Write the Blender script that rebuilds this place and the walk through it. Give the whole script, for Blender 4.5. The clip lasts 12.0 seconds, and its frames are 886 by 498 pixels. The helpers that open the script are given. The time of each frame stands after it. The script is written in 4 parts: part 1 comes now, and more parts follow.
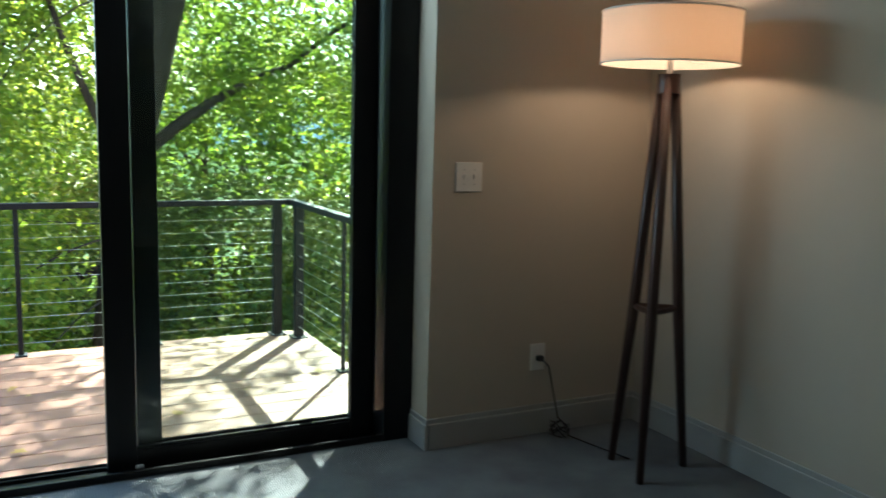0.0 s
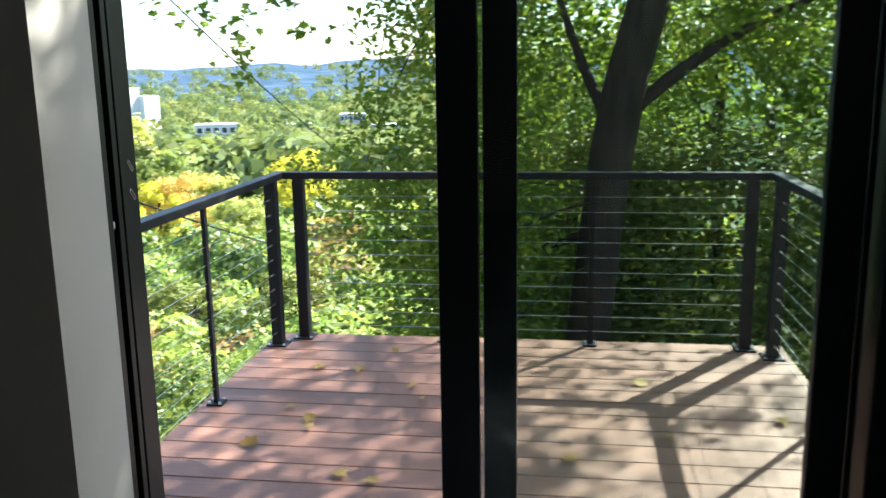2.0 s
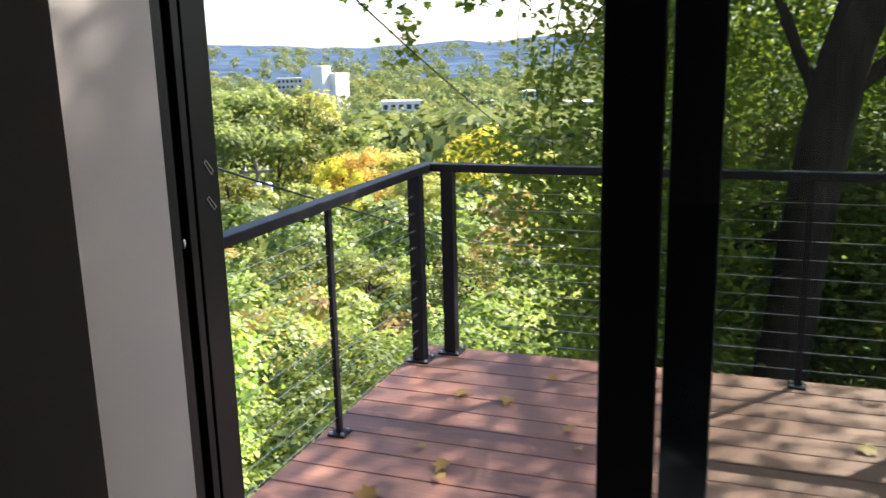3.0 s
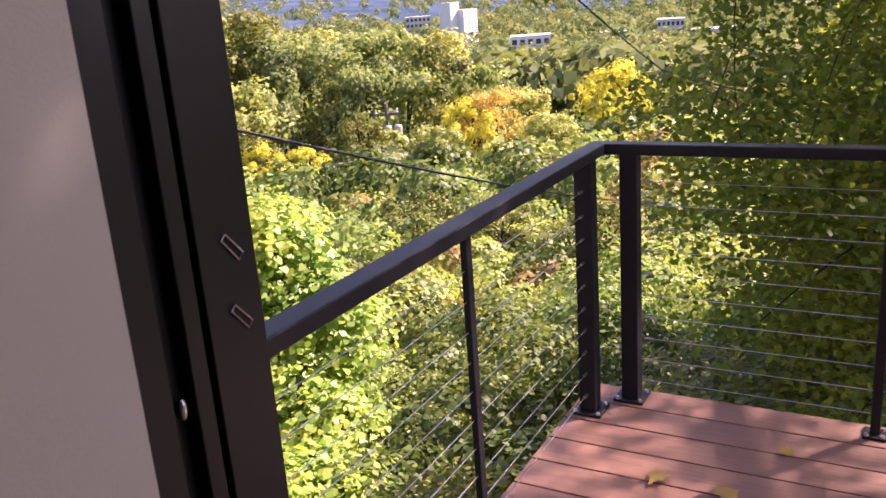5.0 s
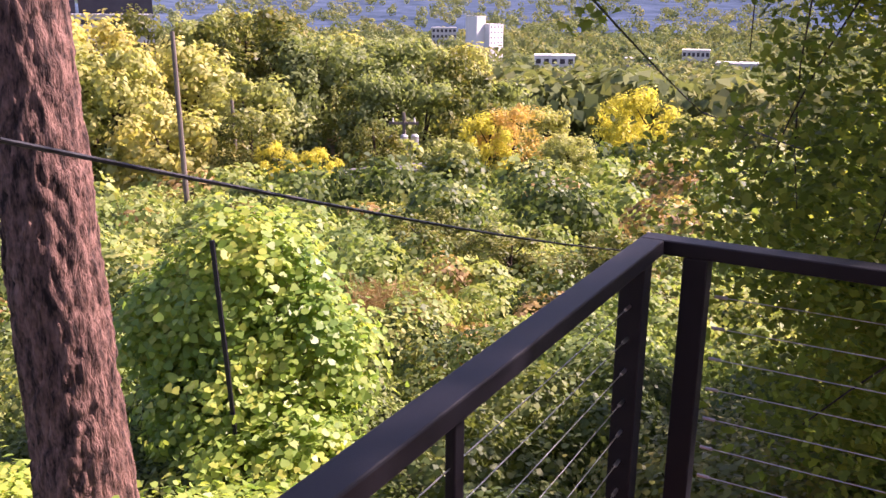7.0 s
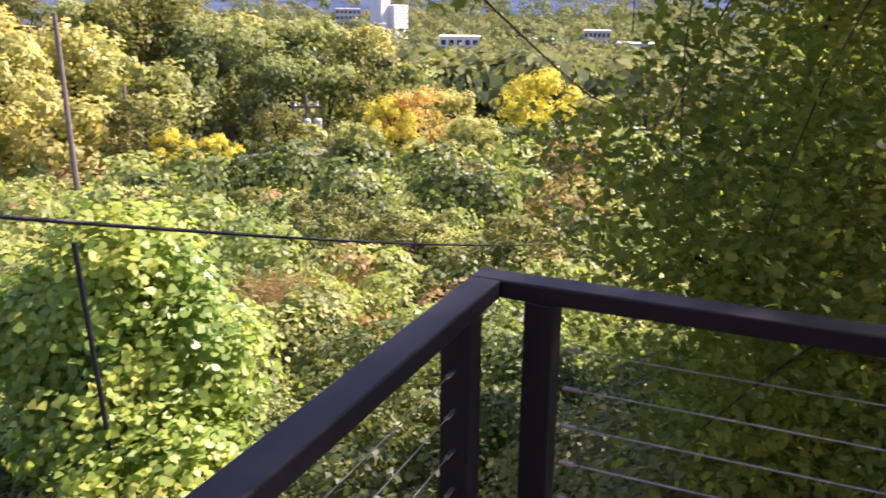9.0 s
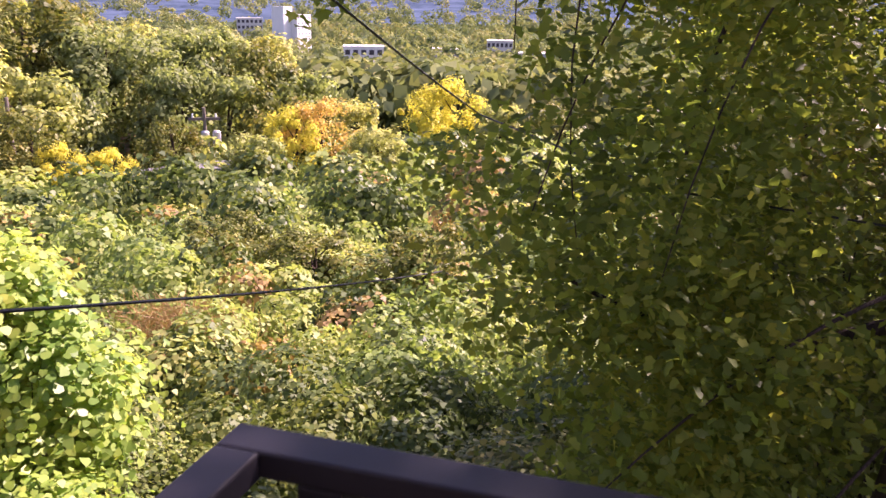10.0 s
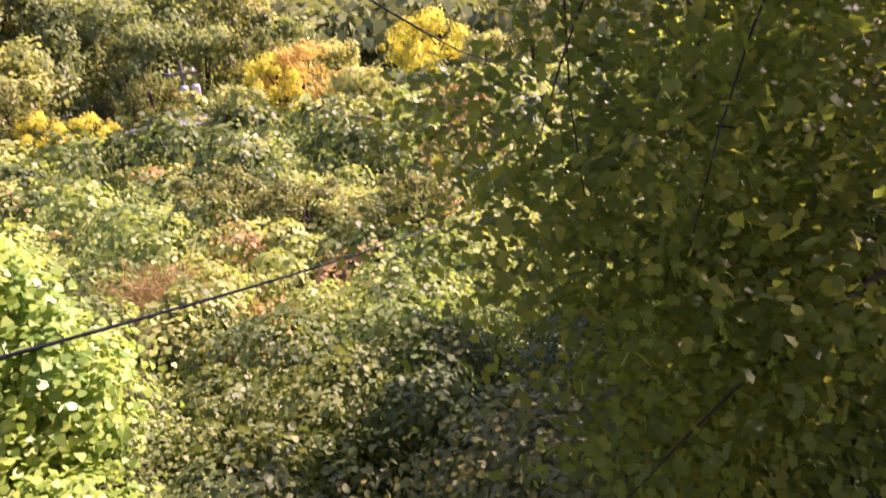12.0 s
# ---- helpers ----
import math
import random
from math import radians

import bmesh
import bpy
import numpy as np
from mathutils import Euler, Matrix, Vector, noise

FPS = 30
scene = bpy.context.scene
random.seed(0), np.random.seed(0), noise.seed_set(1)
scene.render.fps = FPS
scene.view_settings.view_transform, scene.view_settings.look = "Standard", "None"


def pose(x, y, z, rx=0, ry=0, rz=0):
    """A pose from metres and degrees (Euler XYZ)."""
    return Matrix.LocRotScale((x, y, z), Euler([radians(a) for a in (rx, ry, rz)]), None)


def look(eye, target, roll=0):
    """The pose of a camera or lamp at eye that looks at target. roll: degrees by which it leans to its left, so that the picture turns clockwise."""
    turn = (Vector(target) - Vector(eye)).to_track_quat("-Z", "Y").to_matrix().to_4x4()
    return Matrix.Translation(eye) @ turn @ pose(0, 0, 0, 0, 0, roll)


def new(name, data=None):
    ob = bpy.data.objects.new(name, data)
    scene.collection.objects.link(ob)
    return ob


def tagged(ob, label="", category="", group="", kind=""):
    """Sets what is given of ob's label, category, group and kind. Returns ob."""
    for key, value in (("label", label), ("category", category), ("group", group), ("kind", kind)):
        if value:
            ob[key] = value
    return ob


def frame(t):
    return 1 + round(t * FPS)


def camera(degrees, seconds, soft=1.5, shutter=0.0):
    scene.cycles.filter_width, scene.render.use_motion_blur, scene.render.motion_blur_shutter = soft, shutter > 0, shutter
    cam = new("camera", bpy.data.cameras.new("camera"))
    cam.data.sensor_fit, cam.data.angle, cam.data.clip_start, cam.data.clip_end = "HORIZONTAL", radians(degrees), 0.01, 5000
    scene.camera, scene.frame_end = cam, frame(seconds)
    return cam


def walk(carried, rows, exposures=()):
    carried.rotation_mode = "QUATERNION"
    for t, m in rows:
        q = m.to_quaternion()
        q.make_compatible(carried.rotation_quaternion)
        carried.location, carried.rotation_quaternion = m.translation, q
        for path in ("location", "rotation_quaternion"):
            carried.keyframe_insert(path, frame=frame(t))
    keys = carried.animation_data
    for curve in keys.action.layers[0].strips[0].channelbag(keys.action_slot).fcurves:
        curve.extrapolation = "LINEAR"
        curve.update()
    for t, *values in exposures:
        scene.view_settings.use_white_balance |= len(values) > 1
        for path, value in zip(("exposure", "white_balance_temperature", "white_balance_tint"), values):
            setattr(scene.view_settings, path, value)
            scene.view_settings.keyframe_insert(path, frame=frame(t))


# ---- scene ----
cam = camera(54.6, 12.0, shutter=0.4)
PATH = [
    (0, (-0.583, -3.43, 1.436), (0.311, -1.664, 1.148), 1.6),
    (0.5, (-0.352, -3.155, 1.433), (0.306, -1.287, 1.153), 0.8),
    (1, (-0.122, -2.887, 1.419), (0.229, -0.939, 1.133), 0.3),
    (1.5, (-0.002, -2.626, 1.416), (-0.08, -0.66, 1.055), 0.3),
    (2, (0.067, -2.274, 1.419), (-0.214, -0.336, 1.016), -0.9),
    (2.5, (0.083, -1.913, 1.422), (-0.425, -0.028, 0.989), -1.1),
    (3, (-0.005, -1.581, 1.411), (-0.682, 0.247, 0.965), -1.4),
    (3.5, (-0.127, -1.288, 1.444), (-0.917, 0.494, 0.998), -2.5),
    (5.5, (-0.635, -0.382, 1.421), (-1.625, 1.252, 0.829), -4.1),
    (6, (-0.708, -0.167, 1.43), (-1.744, 1.444, 0.857), -3.7),
    (6.5, (-0.796, -0.022, 1.463), (-1.781, 1.643, 0.956), -1.3),
    (7, (-0.891, 0.125, 1.446), (-1.852, 1.791, 0.9), 0.4),
    (9, (-0.91, 0.675, 1.43), (-1.682, 2.425, 0.846), 0.5),
    (9.5, (-0.936, 0.98, 1.43), (-1.519, 2.81, 0.871), 0.2),
    (10, (-0.945, 1.295, 1.428), (-1.523, 3.126, 0.867), 0.9),
    (10.5, (-0.986, 1.529, 1.414), (-1.575, 3.352, 0.841), 0.1),
    (11, (-1.07, 1.7, 1.43), (-1.652, 3.533, 0.88), -2.0),
    (11.5, (-1.11, 1.81, 1.425), (-1.699, 3.635, 0.856), -3.6),
    (12, (-1.09, 1.9, 1.412), (-1.653, 3.683, 0.703), -4.4),
]
walk(cam, [(t, look(eye, target, roll)) for t, eye, target, roll in PATH],
     exposures=[(0.0, 3.5, 5500, -10), (1.0, 3.2, 5000, -24), (1.5, 3.0, 5100, -4), (2.0, 2.5, 5500, 4), (2.5, 2.3, 5700, 12), (3.5, 1.95, 6100, 24),
                (5.5, 1.9, 6500, 52), (7.0, 1.62, 6300, 54), (9.0, 1.68, 6100, 48), (10.0, 1.8, 6400, 58), (12.0, 1.85, 6500, 62)])

# ---- world and light ----
SUN_DIR = Vector((0.47, 0.61, 0.66)).normalized()
world = bpy.data.worlds.new("world")
scene.world = world
world.use_nodes = True
wn = world.node_tree
sky = wn.nodes.new("ShaderNodeTexSky")
sky.sky_type = "NISHITA"
sky.sun_disc = False
sky.sun_elevation = math.asin(SUN_DIR.z)
sky.sun_rotation = math.atan2(SUN_DIR.x, SUN_DIR.y)
sky.dust_density = 1.2
wn.links.new(sky.outputs[0], wn.nodes["Background"].inputs[0])
wn.nodes["Background"].inputs[1].default_value = 0.08
sun_data = bpy.data.lights.new("sun", "SUN")
sun_data.energy, sun_data.angle, sun_data.color = 5.0, radians(0.53), (1.0, 0.91, 0.76)
sun = new("sun", sun_data)
sun.matrix_world = look(SUN_DIR * 30, (0, 0, 0))

# skylight entering through the top of the door's opening
sk = bpy.data.lights.new("door_skylight", "AREA")
sk.shape, sk.size, sk.size_y = "RECTANGLE", 1.9, 0.3
sk.energy, sk.color = 1.7, (0.82, 0.91, 1.0)
new("door_skylight", sk).matrix_world = look((-0.17, -0.01, 2.15), (0.1, -2.0, 1.6))

# ---- materials ----


def mat(name, colour, rough=0.6, other=None, scale=6.0, fine=90.0, bump=0.15, metal=0.0, spread=0.5, stretch=(1, 1, 1), rnd=0.0, spec=0.5):
    """A principled surface whose colour wanders between two tones at two scales, with fine relief."""
    m = bpy.data.materials.new(name)
    m.use_nodes = True
    nt = m.node_tree
    b = nt.nodes["Principled BSDF"]
    b.inputs["Roughness"].default_value, b.inputs["Metallic"].default_value = rough, metal
    b.inputs["Specular IOR Level"].default_value = spec
    tc = nt.nodes.new("ShaderNodeTexCoord")
    mp = nt.nodes.new("ShaderNodeMapping")
    mp.inputs["Scale"].default_value = stretch
    nt.links.new(tc.outputs["Object"], mp.inputs["Vector"])
    n1, n2 = nt.nodes.new("ShaderNodeTexNoise"), nt.nodes.new("ShaderNodeTexNoise")
    for n, s in ((n1, scale), (n2, fine)):
        n.inputs["Scale"].default_value, n.inputs["Detail"].default_value = s, 6
        nt.links.new(mp.outputs[0], n.inputs["Vector"])
    add = nt.nodes.new("ShaderNodeMath")
    add.operation = "ADD"
    half = nt.nodes.new("ShaderNodeMath")
    half.operation = "MULTIPLY_ADD"
    half.inputs[1].default_value, half.inputs[2].default_value = 0.5, -0.25
    nt.links.new(n2.outputs[0], half.inputs[0])
    nt.links.new(n1.outputs[0], add.inputs[0])
    nt.links.new(half.outputs[0], add.inputs[1])
    ramp = nt.nodes.new("ShaderNodeMapRange")
    ramp.inputs[1].default_value, ramp.inputs[2].default_value = 0.5 - spread / 2, 0.5 + spread / 2
    nt.links.new(add.outputs[0], ramp.inputs[0])
    mix = nt.nodes.new("ShaderNodeMix")
    mix.data_type = "RGBA"
    nt.links.new(ramp.outputs[0], mix.inputs[0])
    other = other or tuple(c * 0.8 for c in colour)
    mix.inputs[6].default_value, mix.inputs[7].default_value = (*colour, 1), (*other, 1)
    out = mix.outputs[2]
    if rnd:
        oi = nt.nodes.new("ShaderNodeObjectInfo")
        hsv = nt.nodes.new("ShaderNodeHueSaturation")
        mr = nt.nodes.new("ShaderNodeMapRange")
        mr.inputs[3].default_value, mr.inputs[4].default_value = 1 - rnd, 1 + rnd
        nt.links.new(oi.outputs["Random"], mr.inputs[0])
        nt.links.new(mr.outputs[0], hsv.inputs["Value"])
        nt.links.new(out, hsv.inputs["Color"])
        out = hsv.outputs[0]
    nt.links.new(out, b.inputs["Base Color"])
    bp = nt.nodes.new("ShaderNodeBump")
    bp.inputs["Strength"].default_value, bp.inputs["Distance"].default_value = bump, 0.004
    nt.links.new(n2.outputs[0], bp.inputs["Height"])
    nt.links.new(bp.outputs[0], b.inputs["Normal"])
    return m


def leaf_mat(name, tones, scale=0.35, through_light=0.45, rough=0.5, own=0.35, detail=3, each=0.0, spec=0.2):
    """Leaves: the tone wanders by patches and from leaf to leaf; part of the light passes through."""
    m = bpy.data.materials.new(name)
    m.use_nodes = True
    nt = m.node_tree
    b = nt.nodes["Principled BSDF"]
    b.inputs["Roughness"].default_value = rough
    b.inputs["Specular IOR Level"].default_value = spec
    geo = nt.nodes.new("ShaderNodeNewGeometry")
    nz = nt.nodes.new("ShaderNodeTexNoise")
    nz.inputs["Scale"].default_value, nz.inputs["Detail"].default_value = scale, detail
    nt.links.new(geo.outputs["Position"], nz.inputs["Vector"])
    ma = nt.nodes.new("ShaderNodeMath")
    ma.operation = "MULTIPLY_ADD"
    ma.inputs[1].default_value, ma.inputs[2].default_value = own, -own / 2
    nt.links.new(geo.outputs["Random Per Island"], ma.inputs[0])
    ad = nt.nodes.new("ShaderNodeMath")
    ad.operation = "ADD"
    nt.links.new(nz.outputs[0], ad.inputs[0])
    nt.links.new(ma.outputs[0], ad.inputs[1])
    oi = nt.nodes.new("ShaderNodeObjectInfo")
    eo = nt.nodes.new("ShaderNodeMath")
    eo.operation = "MULTIPLY_ADD"
    eo.inputs[1].default_value, eo.inputs[2].default_value = each, -each / 2
    nt.links.new(oi.outputs["Random"], eo.inputs[0])
    ae = nt.nodes.new("ShaderNodeMath")
    ae.operation = "ADD"
    nt.links.new(ad.outputs[0], ae.inputs[0])
    nt.links.new(eo.outputs[0], ae.inputs[1])
    cr = nt.nodes.new("ShaderNodeValToRGB")
    el = cr.color_ramp.elements
    while len(el) < len(tones):
        el.new(0.5)
    for e, (p, c) in zip(el, tones):
        e.position, e.color = p, (*c, 1)
    nt.links.new(ae.outputs[0], cr.inputs[0])
    nt.links.new(cr.outputs[0], b.inputs["Base Color"])
    tr = nt.nodes.new("ShaderNodeBsdfTranslucent")
    warm = nt.nodes.new("ShaderNodeMix")
    warm.data_type, warm.blend_type = "RGBA", "MULTIPLY"
    warm.inputs[0].default_value = 1.0
    warm.inputs[7].default_value = (1.4, 1.45, 0.8, 1)
    nt.links.new(cr.outputs[0], warm.inputs[6])
    nt.links.new(warm.outputs[2], tr.inputs[0])
    mx = nt.nodes.new("ShaderNodeMixShader")
    mx.inputs[0].default_value = through_light
    nt.links.new(b.outputs[0], mx.inputs[1])
    nt.links.new(tr.outputs[0], mx.inputs[2])
    nt.links.new(mx.outputs[0], nt.nodes["Material Output"].inputs[0])
    return m


def glass_mat(name, tint):
    m = bpy.data.materials.new(name)
    m.use_nodes = True
    nt = m.node_tree
    nt.nodes.remove(nt.nodes["Principled BSDF"])
    tr, gl = nt.nodes.new("ShaderNodeBsdfTransparent"), nt.nodes.new("ShaderNodeBsdfGlossy")
    tr.inputs[0].default_value = (*tint, 1)
    gl.inputs["Roughness"].default_value = 0.0
    fr = nt.nodes.new("ShaderNodeFresnel")
    fr.inputs[0].default_value = 1.45
    mx = nt.nodes.new("ShaderNodeMixShader")
    nt.links.new(fr.outputs[0], mx.inputs[0])
    nt.links.new(tr.outputs[0], mx.inputs[1])
    nt.links.new(gl.outputs[0], mx.inputs[2])
    nt.links.new(mx.outputs[0], nt.nodes["Material Output"].inputs[0])
    return m


def shade_mat(name):
    m = bpy.data.materials.new(name)
    m.use_nodes = True
    nt = m.node_tree
    b = nt.nodes["Principled BSDF"]
    b.inputs["Base Color"].default_value = (0.85, 0.8, 0.74, 1)
    b.inputs["Roughness"].default_value = 0.9
    tr = nt.nodes.new("ShaderNodeBsdfTranslucent")
    tr.inputs[0].default_value = (0.85, 0.72, 0.6, 1)
    wv = nt.nodes.new("ShaderNodeTexNoise")
    wv.inputs["Scale"].default_value = 220
    bp = nt.nodes.new("ShaderNodeBump")
    bp.inputs["Strength"].default_value, bp.inputs["Distance"].default_value = 0.3, 0.001
    nt.links.new(wv.outputs[0], bp.inputs["Height"])
    nt.links.new(bp.outputs[0], b.inputs["Normal"])
    mx = nt.nodes.new("ShaderNodeMixShader")
    mx.inputs[0].default_value = 0.5
    nt.links.new(b.outputs[0], mx.inputs[1])
    nt.links.new(tr.outputs[0], mx.inputs[2])
    nt.links.new(mx.outputs[0], nt.nodes["Material Output"].inputs[0])
    return m


def carpet_mat(name):
    m = mat(name, (0.17, 0.18, 0.19), 0.95, (0.10, 0.105, 0.115), scale=4, fine=160, bump=0.5, spec=0.1)
    nt = m.node_tree
    tc = nt.nodes.new("ShaderNodeTexCoord")
    wv = nt.nodes.new("ShaderNodeTexWave")
    wv.bands_direction = "X"
    wv.inputs["Scale"].default_value, wv.inputs["Distortion"].default_value = 34, 3.5
    wv.inputs["Detail Scale"].default_value = 6
    nt.links.new(tc.outputs["Object"], wv.inputs["Vector"])
    bp = nt.nodes.new("ShaderNodeBump")
    bp.inputs["Strength"].default_value, bp.inputs["Distance"].default_value = 0.45, 0.005
    b = nt.nodes["Principled BSDF"]
    old = b.inputs["Normal"].links[0].from_socket
    nt.links.new(wv.outputs[1], bp.inputs["Height"])
    nt.links.new(old, bp.inputs["Normal"])
    nt.links.new(bp.outputs[0], b.inputs["Normal"])
    return m


def bulb_mat(name, colour, strength):
    m = bpy.data.materials.new(name)
    m.use_nodes = True
    b = m.node_tree.nodes["Principled BSDF"]
    b.inputs["Emission Color"].default_value = (*colour, 1)
    b.inputs["Emission Strength"].default_value = strength
    return m


M_WALL = mat("wall_paint", (0.47, 0.42, 0.345), 0.75, (0.435, 0.39, 0.32), scale=1.5, fine=240, bump=0.12)
M_CEIL = mat("ceiling_paint", (0.78, 0.77, 0.74), 0.9, scale=1.2, fine=200, bump=0.1)
M_BASE = mat("baseboard_paint", (0.36, 0.36, 0.35), 0.45, (0.31, 0.31, 0.30), scale=3, fine=120, bump=0.05)
M_CARPET = carpet_mat("carpet_loop")
M_FRAME = mat("black_anodised_aluminium", (0.006, 0.006, 0.0065), 0.4, (0.009, 0.0085, 0.008), scale=5, fine=300, bump=0.04, spec=0.25)
M_RAIL = mat("black_powder_coat", (0.009, 0.0085, 0.012), 0.5, (0.013, 0.012, 0.015), scale=9, fine=420, bump=0.12, spec=0.25)
M_STEEL = mat("steel_cable", (0.62, 0.62, 0.6), 0.3, (0.5, 0.5, 0.5), scale=30, fine=500, bump=0.2, metal=1.0)
M_DECK = mat("composite_deck", (0.26, 0.122, 0.078), 0.55, (0.165, 0.078, 0.05), scale=5, fine=70, bump=0.35, stretch=(0.12, 1, 1), rnd=0.1, spread=0.6)
M_FASCIA = mat("deck_timber", (0.17, 0.11, 0.075), 0.7, (0.1, 0.07, 0.05), scale=6, fine=60, bump=0.3, stretch=(0.2, 1, 1))
M_LAMPWOOD = mat("dark_walnut", (0.055, 0.022, 0.015), 0.35, (0.03, 0.013, 0.01), scale=8, fine=60, bump=0.1, stretch=(1, 1, 0.1))
M_SHADE = shade_mat("linen_shade")
M_PLATE = mat("white_plastic", (0.78, 0.77, 0.73), 0.35, (0.74, 0.73, 0.7), scale=9, fine=200, bump=0.02)
M_RUBBER = mat("black_cord", (0.012, 0.012, 0.012), 0.5, bump=0.05)
M_GLASS = glass_mat("window_glass", (0.88, 0.92, 0.90))
M_BARK = mat("maple_bark", (0.07, 0.046, 0.034), 0.9, (0.022, 0.016, 0.012), scale=9, fine=45, bump=1.0, stretch=(1, 1, 0.18), spread=0.5, spec=0.15)
M_BARK2 = mat("reddish_bark", (0.24, 0.135, 0.10), 0.85, (0.022, 0.013, 0.010), scale=16, fine=70, bump=1.0, stretch=(1, 1, 0.25), spread=0.32, spec=0.25)
M_BARK.node_tree.nodes["Bump"].inputs["Distance"].default_value = 0.03
M_BARK2.node_tree.nodes["Bump"].inputs["Distance"].default_value = 0.03
M_SOIL = mat("hillside_soil", (0.06, 0.075, 0.025), 0.95, (0.035, 0.04, 0.015), scale=0.8, fine=9, bump=0.6, spec=0.1)
M_FAR = mat("valley_woods", (0.075, 0.10, 0.045), 0.95, (0.04, 0.06, 0.035), scale=0.02, fine=0.12, bump=0.6, spec=0.0)
# the ridge's blue is distance haze put into its base colour
M_HILL_HAZE = mat("haze_tinted_ridge", (0.085, 0.12, 0.175), 0.95, (0.03, 0.052, 0.075), scale=0.012, fine=0.06, bump=0.0, spec=0.0)
M_MAPLE = leaf_mat("maple_leaf", [(0.25, (0.090, 0.125, 0.026)), (0.5, (0.165, 0.212, 0.036)), (0.75, (0.285, 0.280, 0.046))], scale=0.7, through_light=0.62)
M_VINE = leaf_mat("hillside_vine", [(0.20, (0.100, 0.160, 0.045)), (0.42, (0.215, 0.290, 0.080)), (0.60, (0.355, 0.385, 0.115)), (0.74, (0.47, 0.41, 0.13)), (0.86, (0.40, 0.27, 0.13))], scale=0.16, through_light=0.38, detail=5, own=0.2)
# darker vine leaf: dark green brush, and shade put into the near slope's colour
M_VINE_DARK_SHADED = leaf_mat("dark_shaded_vine", [(0.25, (0.050, 0.080, 0.024)), (0.55, (0.100, 0.142, 0.038)), (0.8, (0.19, 0.215, 0.055))], scale=0.4, through_light=0.28, own=0.3)
M_RUSSET = leaf_mat("russet_brush", [(0.25, (0.16, 0.11, 0.045)), (0.5, (0.32, 0.21, 0.08)), (0.8, (0.48, 0.36, 0.13))], scale=0.5, through_light=0.3, own=0.3)
M_BRIGHT = leaf_mat("grape_vine", [(0.25, (0.150, 0.260, 0.050)), (0.55, (0.310, 0.410, 0.075)), (0.8, (0.520, 0.500, 0.095))], scale=0.8, through_light=0.45, rough=0.42, spec=0.3)
M_SHRUB = leaf_mat("shrub_leaf", [(0.25, (0.075, 0.095, 0.022)), (0.55, (0.150, 0.168, 0.036)), (0.8, (0.27, 0.225, 0.048))], scale=0.6, through_light=0.3)
M_TREE = leaf_mat("poplar_leaf", [(0.15, (0.150, 0.185, 0.070)), (0.4, (0.265, 0.310, 0.110)), (0.6, (0.40, 0.41, 0.135)), (0.8, (0.50, 0.44, 0.13))], scale=0.07, through_light=0.42, detail=4, own=0.2, each=0.4)
M_GOLD = leaf_mat("golden_leaf", [(0.3, (0.50, 0.46, 0.07)), (0.7, (0.64, 0.57, 0.08))], scale=0.4, through_light=0.45)
M_ORANGE = leaf_mat("orange_leaf", [(0.3, (0.50, 0.38, 0.10)), (0.7, (0.62, 0.40, 0.12))], scale=0.3, through_light=0.4)
M_FARLEAF = leaf_mat("town_tree_leaf", [(0.25, (0.100, 0.138, 0.068)), (0.5, (0.195, 0.225, 0.092)), (0.8, (0.33, 0.29, 0.12))], scale=0.015, through_light=0.25, own=0.2, spec=0.0)
M_DRY = leaf_mat("dry_grass", [(0.3, (0.22, 0.14, 0.06)), (0.7, (0.36, 0.25, 0.11))], scale=1.5, through_light=0.2)
M_FALLEN = leaf_mat("fallen_leaf", [(0.3, (0.225, 0.111, 0.036)), (0.7, (0.338, 0.234, 0.054))], scale=3, through_light=0.1)
M_CONCRETE = mat("pale_concrete", (0.55, 0.53, 0.50), 0.8, (0.46, 0.44, 0.42), scale=0.3, fine=4, bump=0.1)
M_WHITEWALL = mat("white_render", (0.66, 0.65, 0.63), 0.8, (0.7, 0.69, 0.67), scale=0.2, fine=3, bump=0.05)
M_BRICK = mat("pink_brick", (0.36, 0.25, 0.23), 0.85, (0.28, 0.19, 0.17), scale=0.4, fine=6, bump=0.2)
M_DARKGLASS = mat("dark_curtain_wall", (0.035, 0.03, 0.045), 0.25, (0.055, 0.048, 0.065), scale=0.3, fine=3, bump=0.02)
M_ROOF = mat("grey_roofing", (0.22, 0.22, 0.23), 0.8, (0.16, 0.16, 0.17), scale=0.3, fine=5, bump=0.2)
M_POLE = mat("weathered_pole", (0.20, 0.16, 0.12), 0.85, (0.12, 0.10, 0.08), scale=4, fine=40, bump=0.4, stretch=(1, 1, 0.15))
M_METALGREY = mat("galvanised_grey", (0.5, 0.5, 0.5), 0.5, (0.42, 0.42, 0.42), scale=5, fine=60, bump=0.05, metal=0.3)
M_CARS = [mat("car_paint_" + n, c, 0.3, bump=0.0) for n, c in (("red", (0.3, 0.03, 0.03)), ("silver", (0.5, 0.5, 0.52)), ("dark", (0.03, 0.03, 0.04)))]

# ---- mesh helpers ----


def thing(name, label, category, at=(0, 0, 0), group="", kind=""):
    ob = new(name)
    ob.location = at
    ob.empty_display_size = 0.1
    return tagged(ob, label, category, group, kind)


def link(name, me, material, parent=None, label="", smooth=False):
    if material:
        me.materials.append(material)
    if smooth:
        me.shade_smooth()
    ob = new(name, me)
    ob.parent = parent
    if label:
        ob["label"] = label
    return ob


def part(name, bm, material, parent=None, label="", smooth=False):
    me = bpy.data.meshes.new(name)
    bm.to_mesh(me)
    bm.free()
    return link(name, me, material, parent, label, smooth)


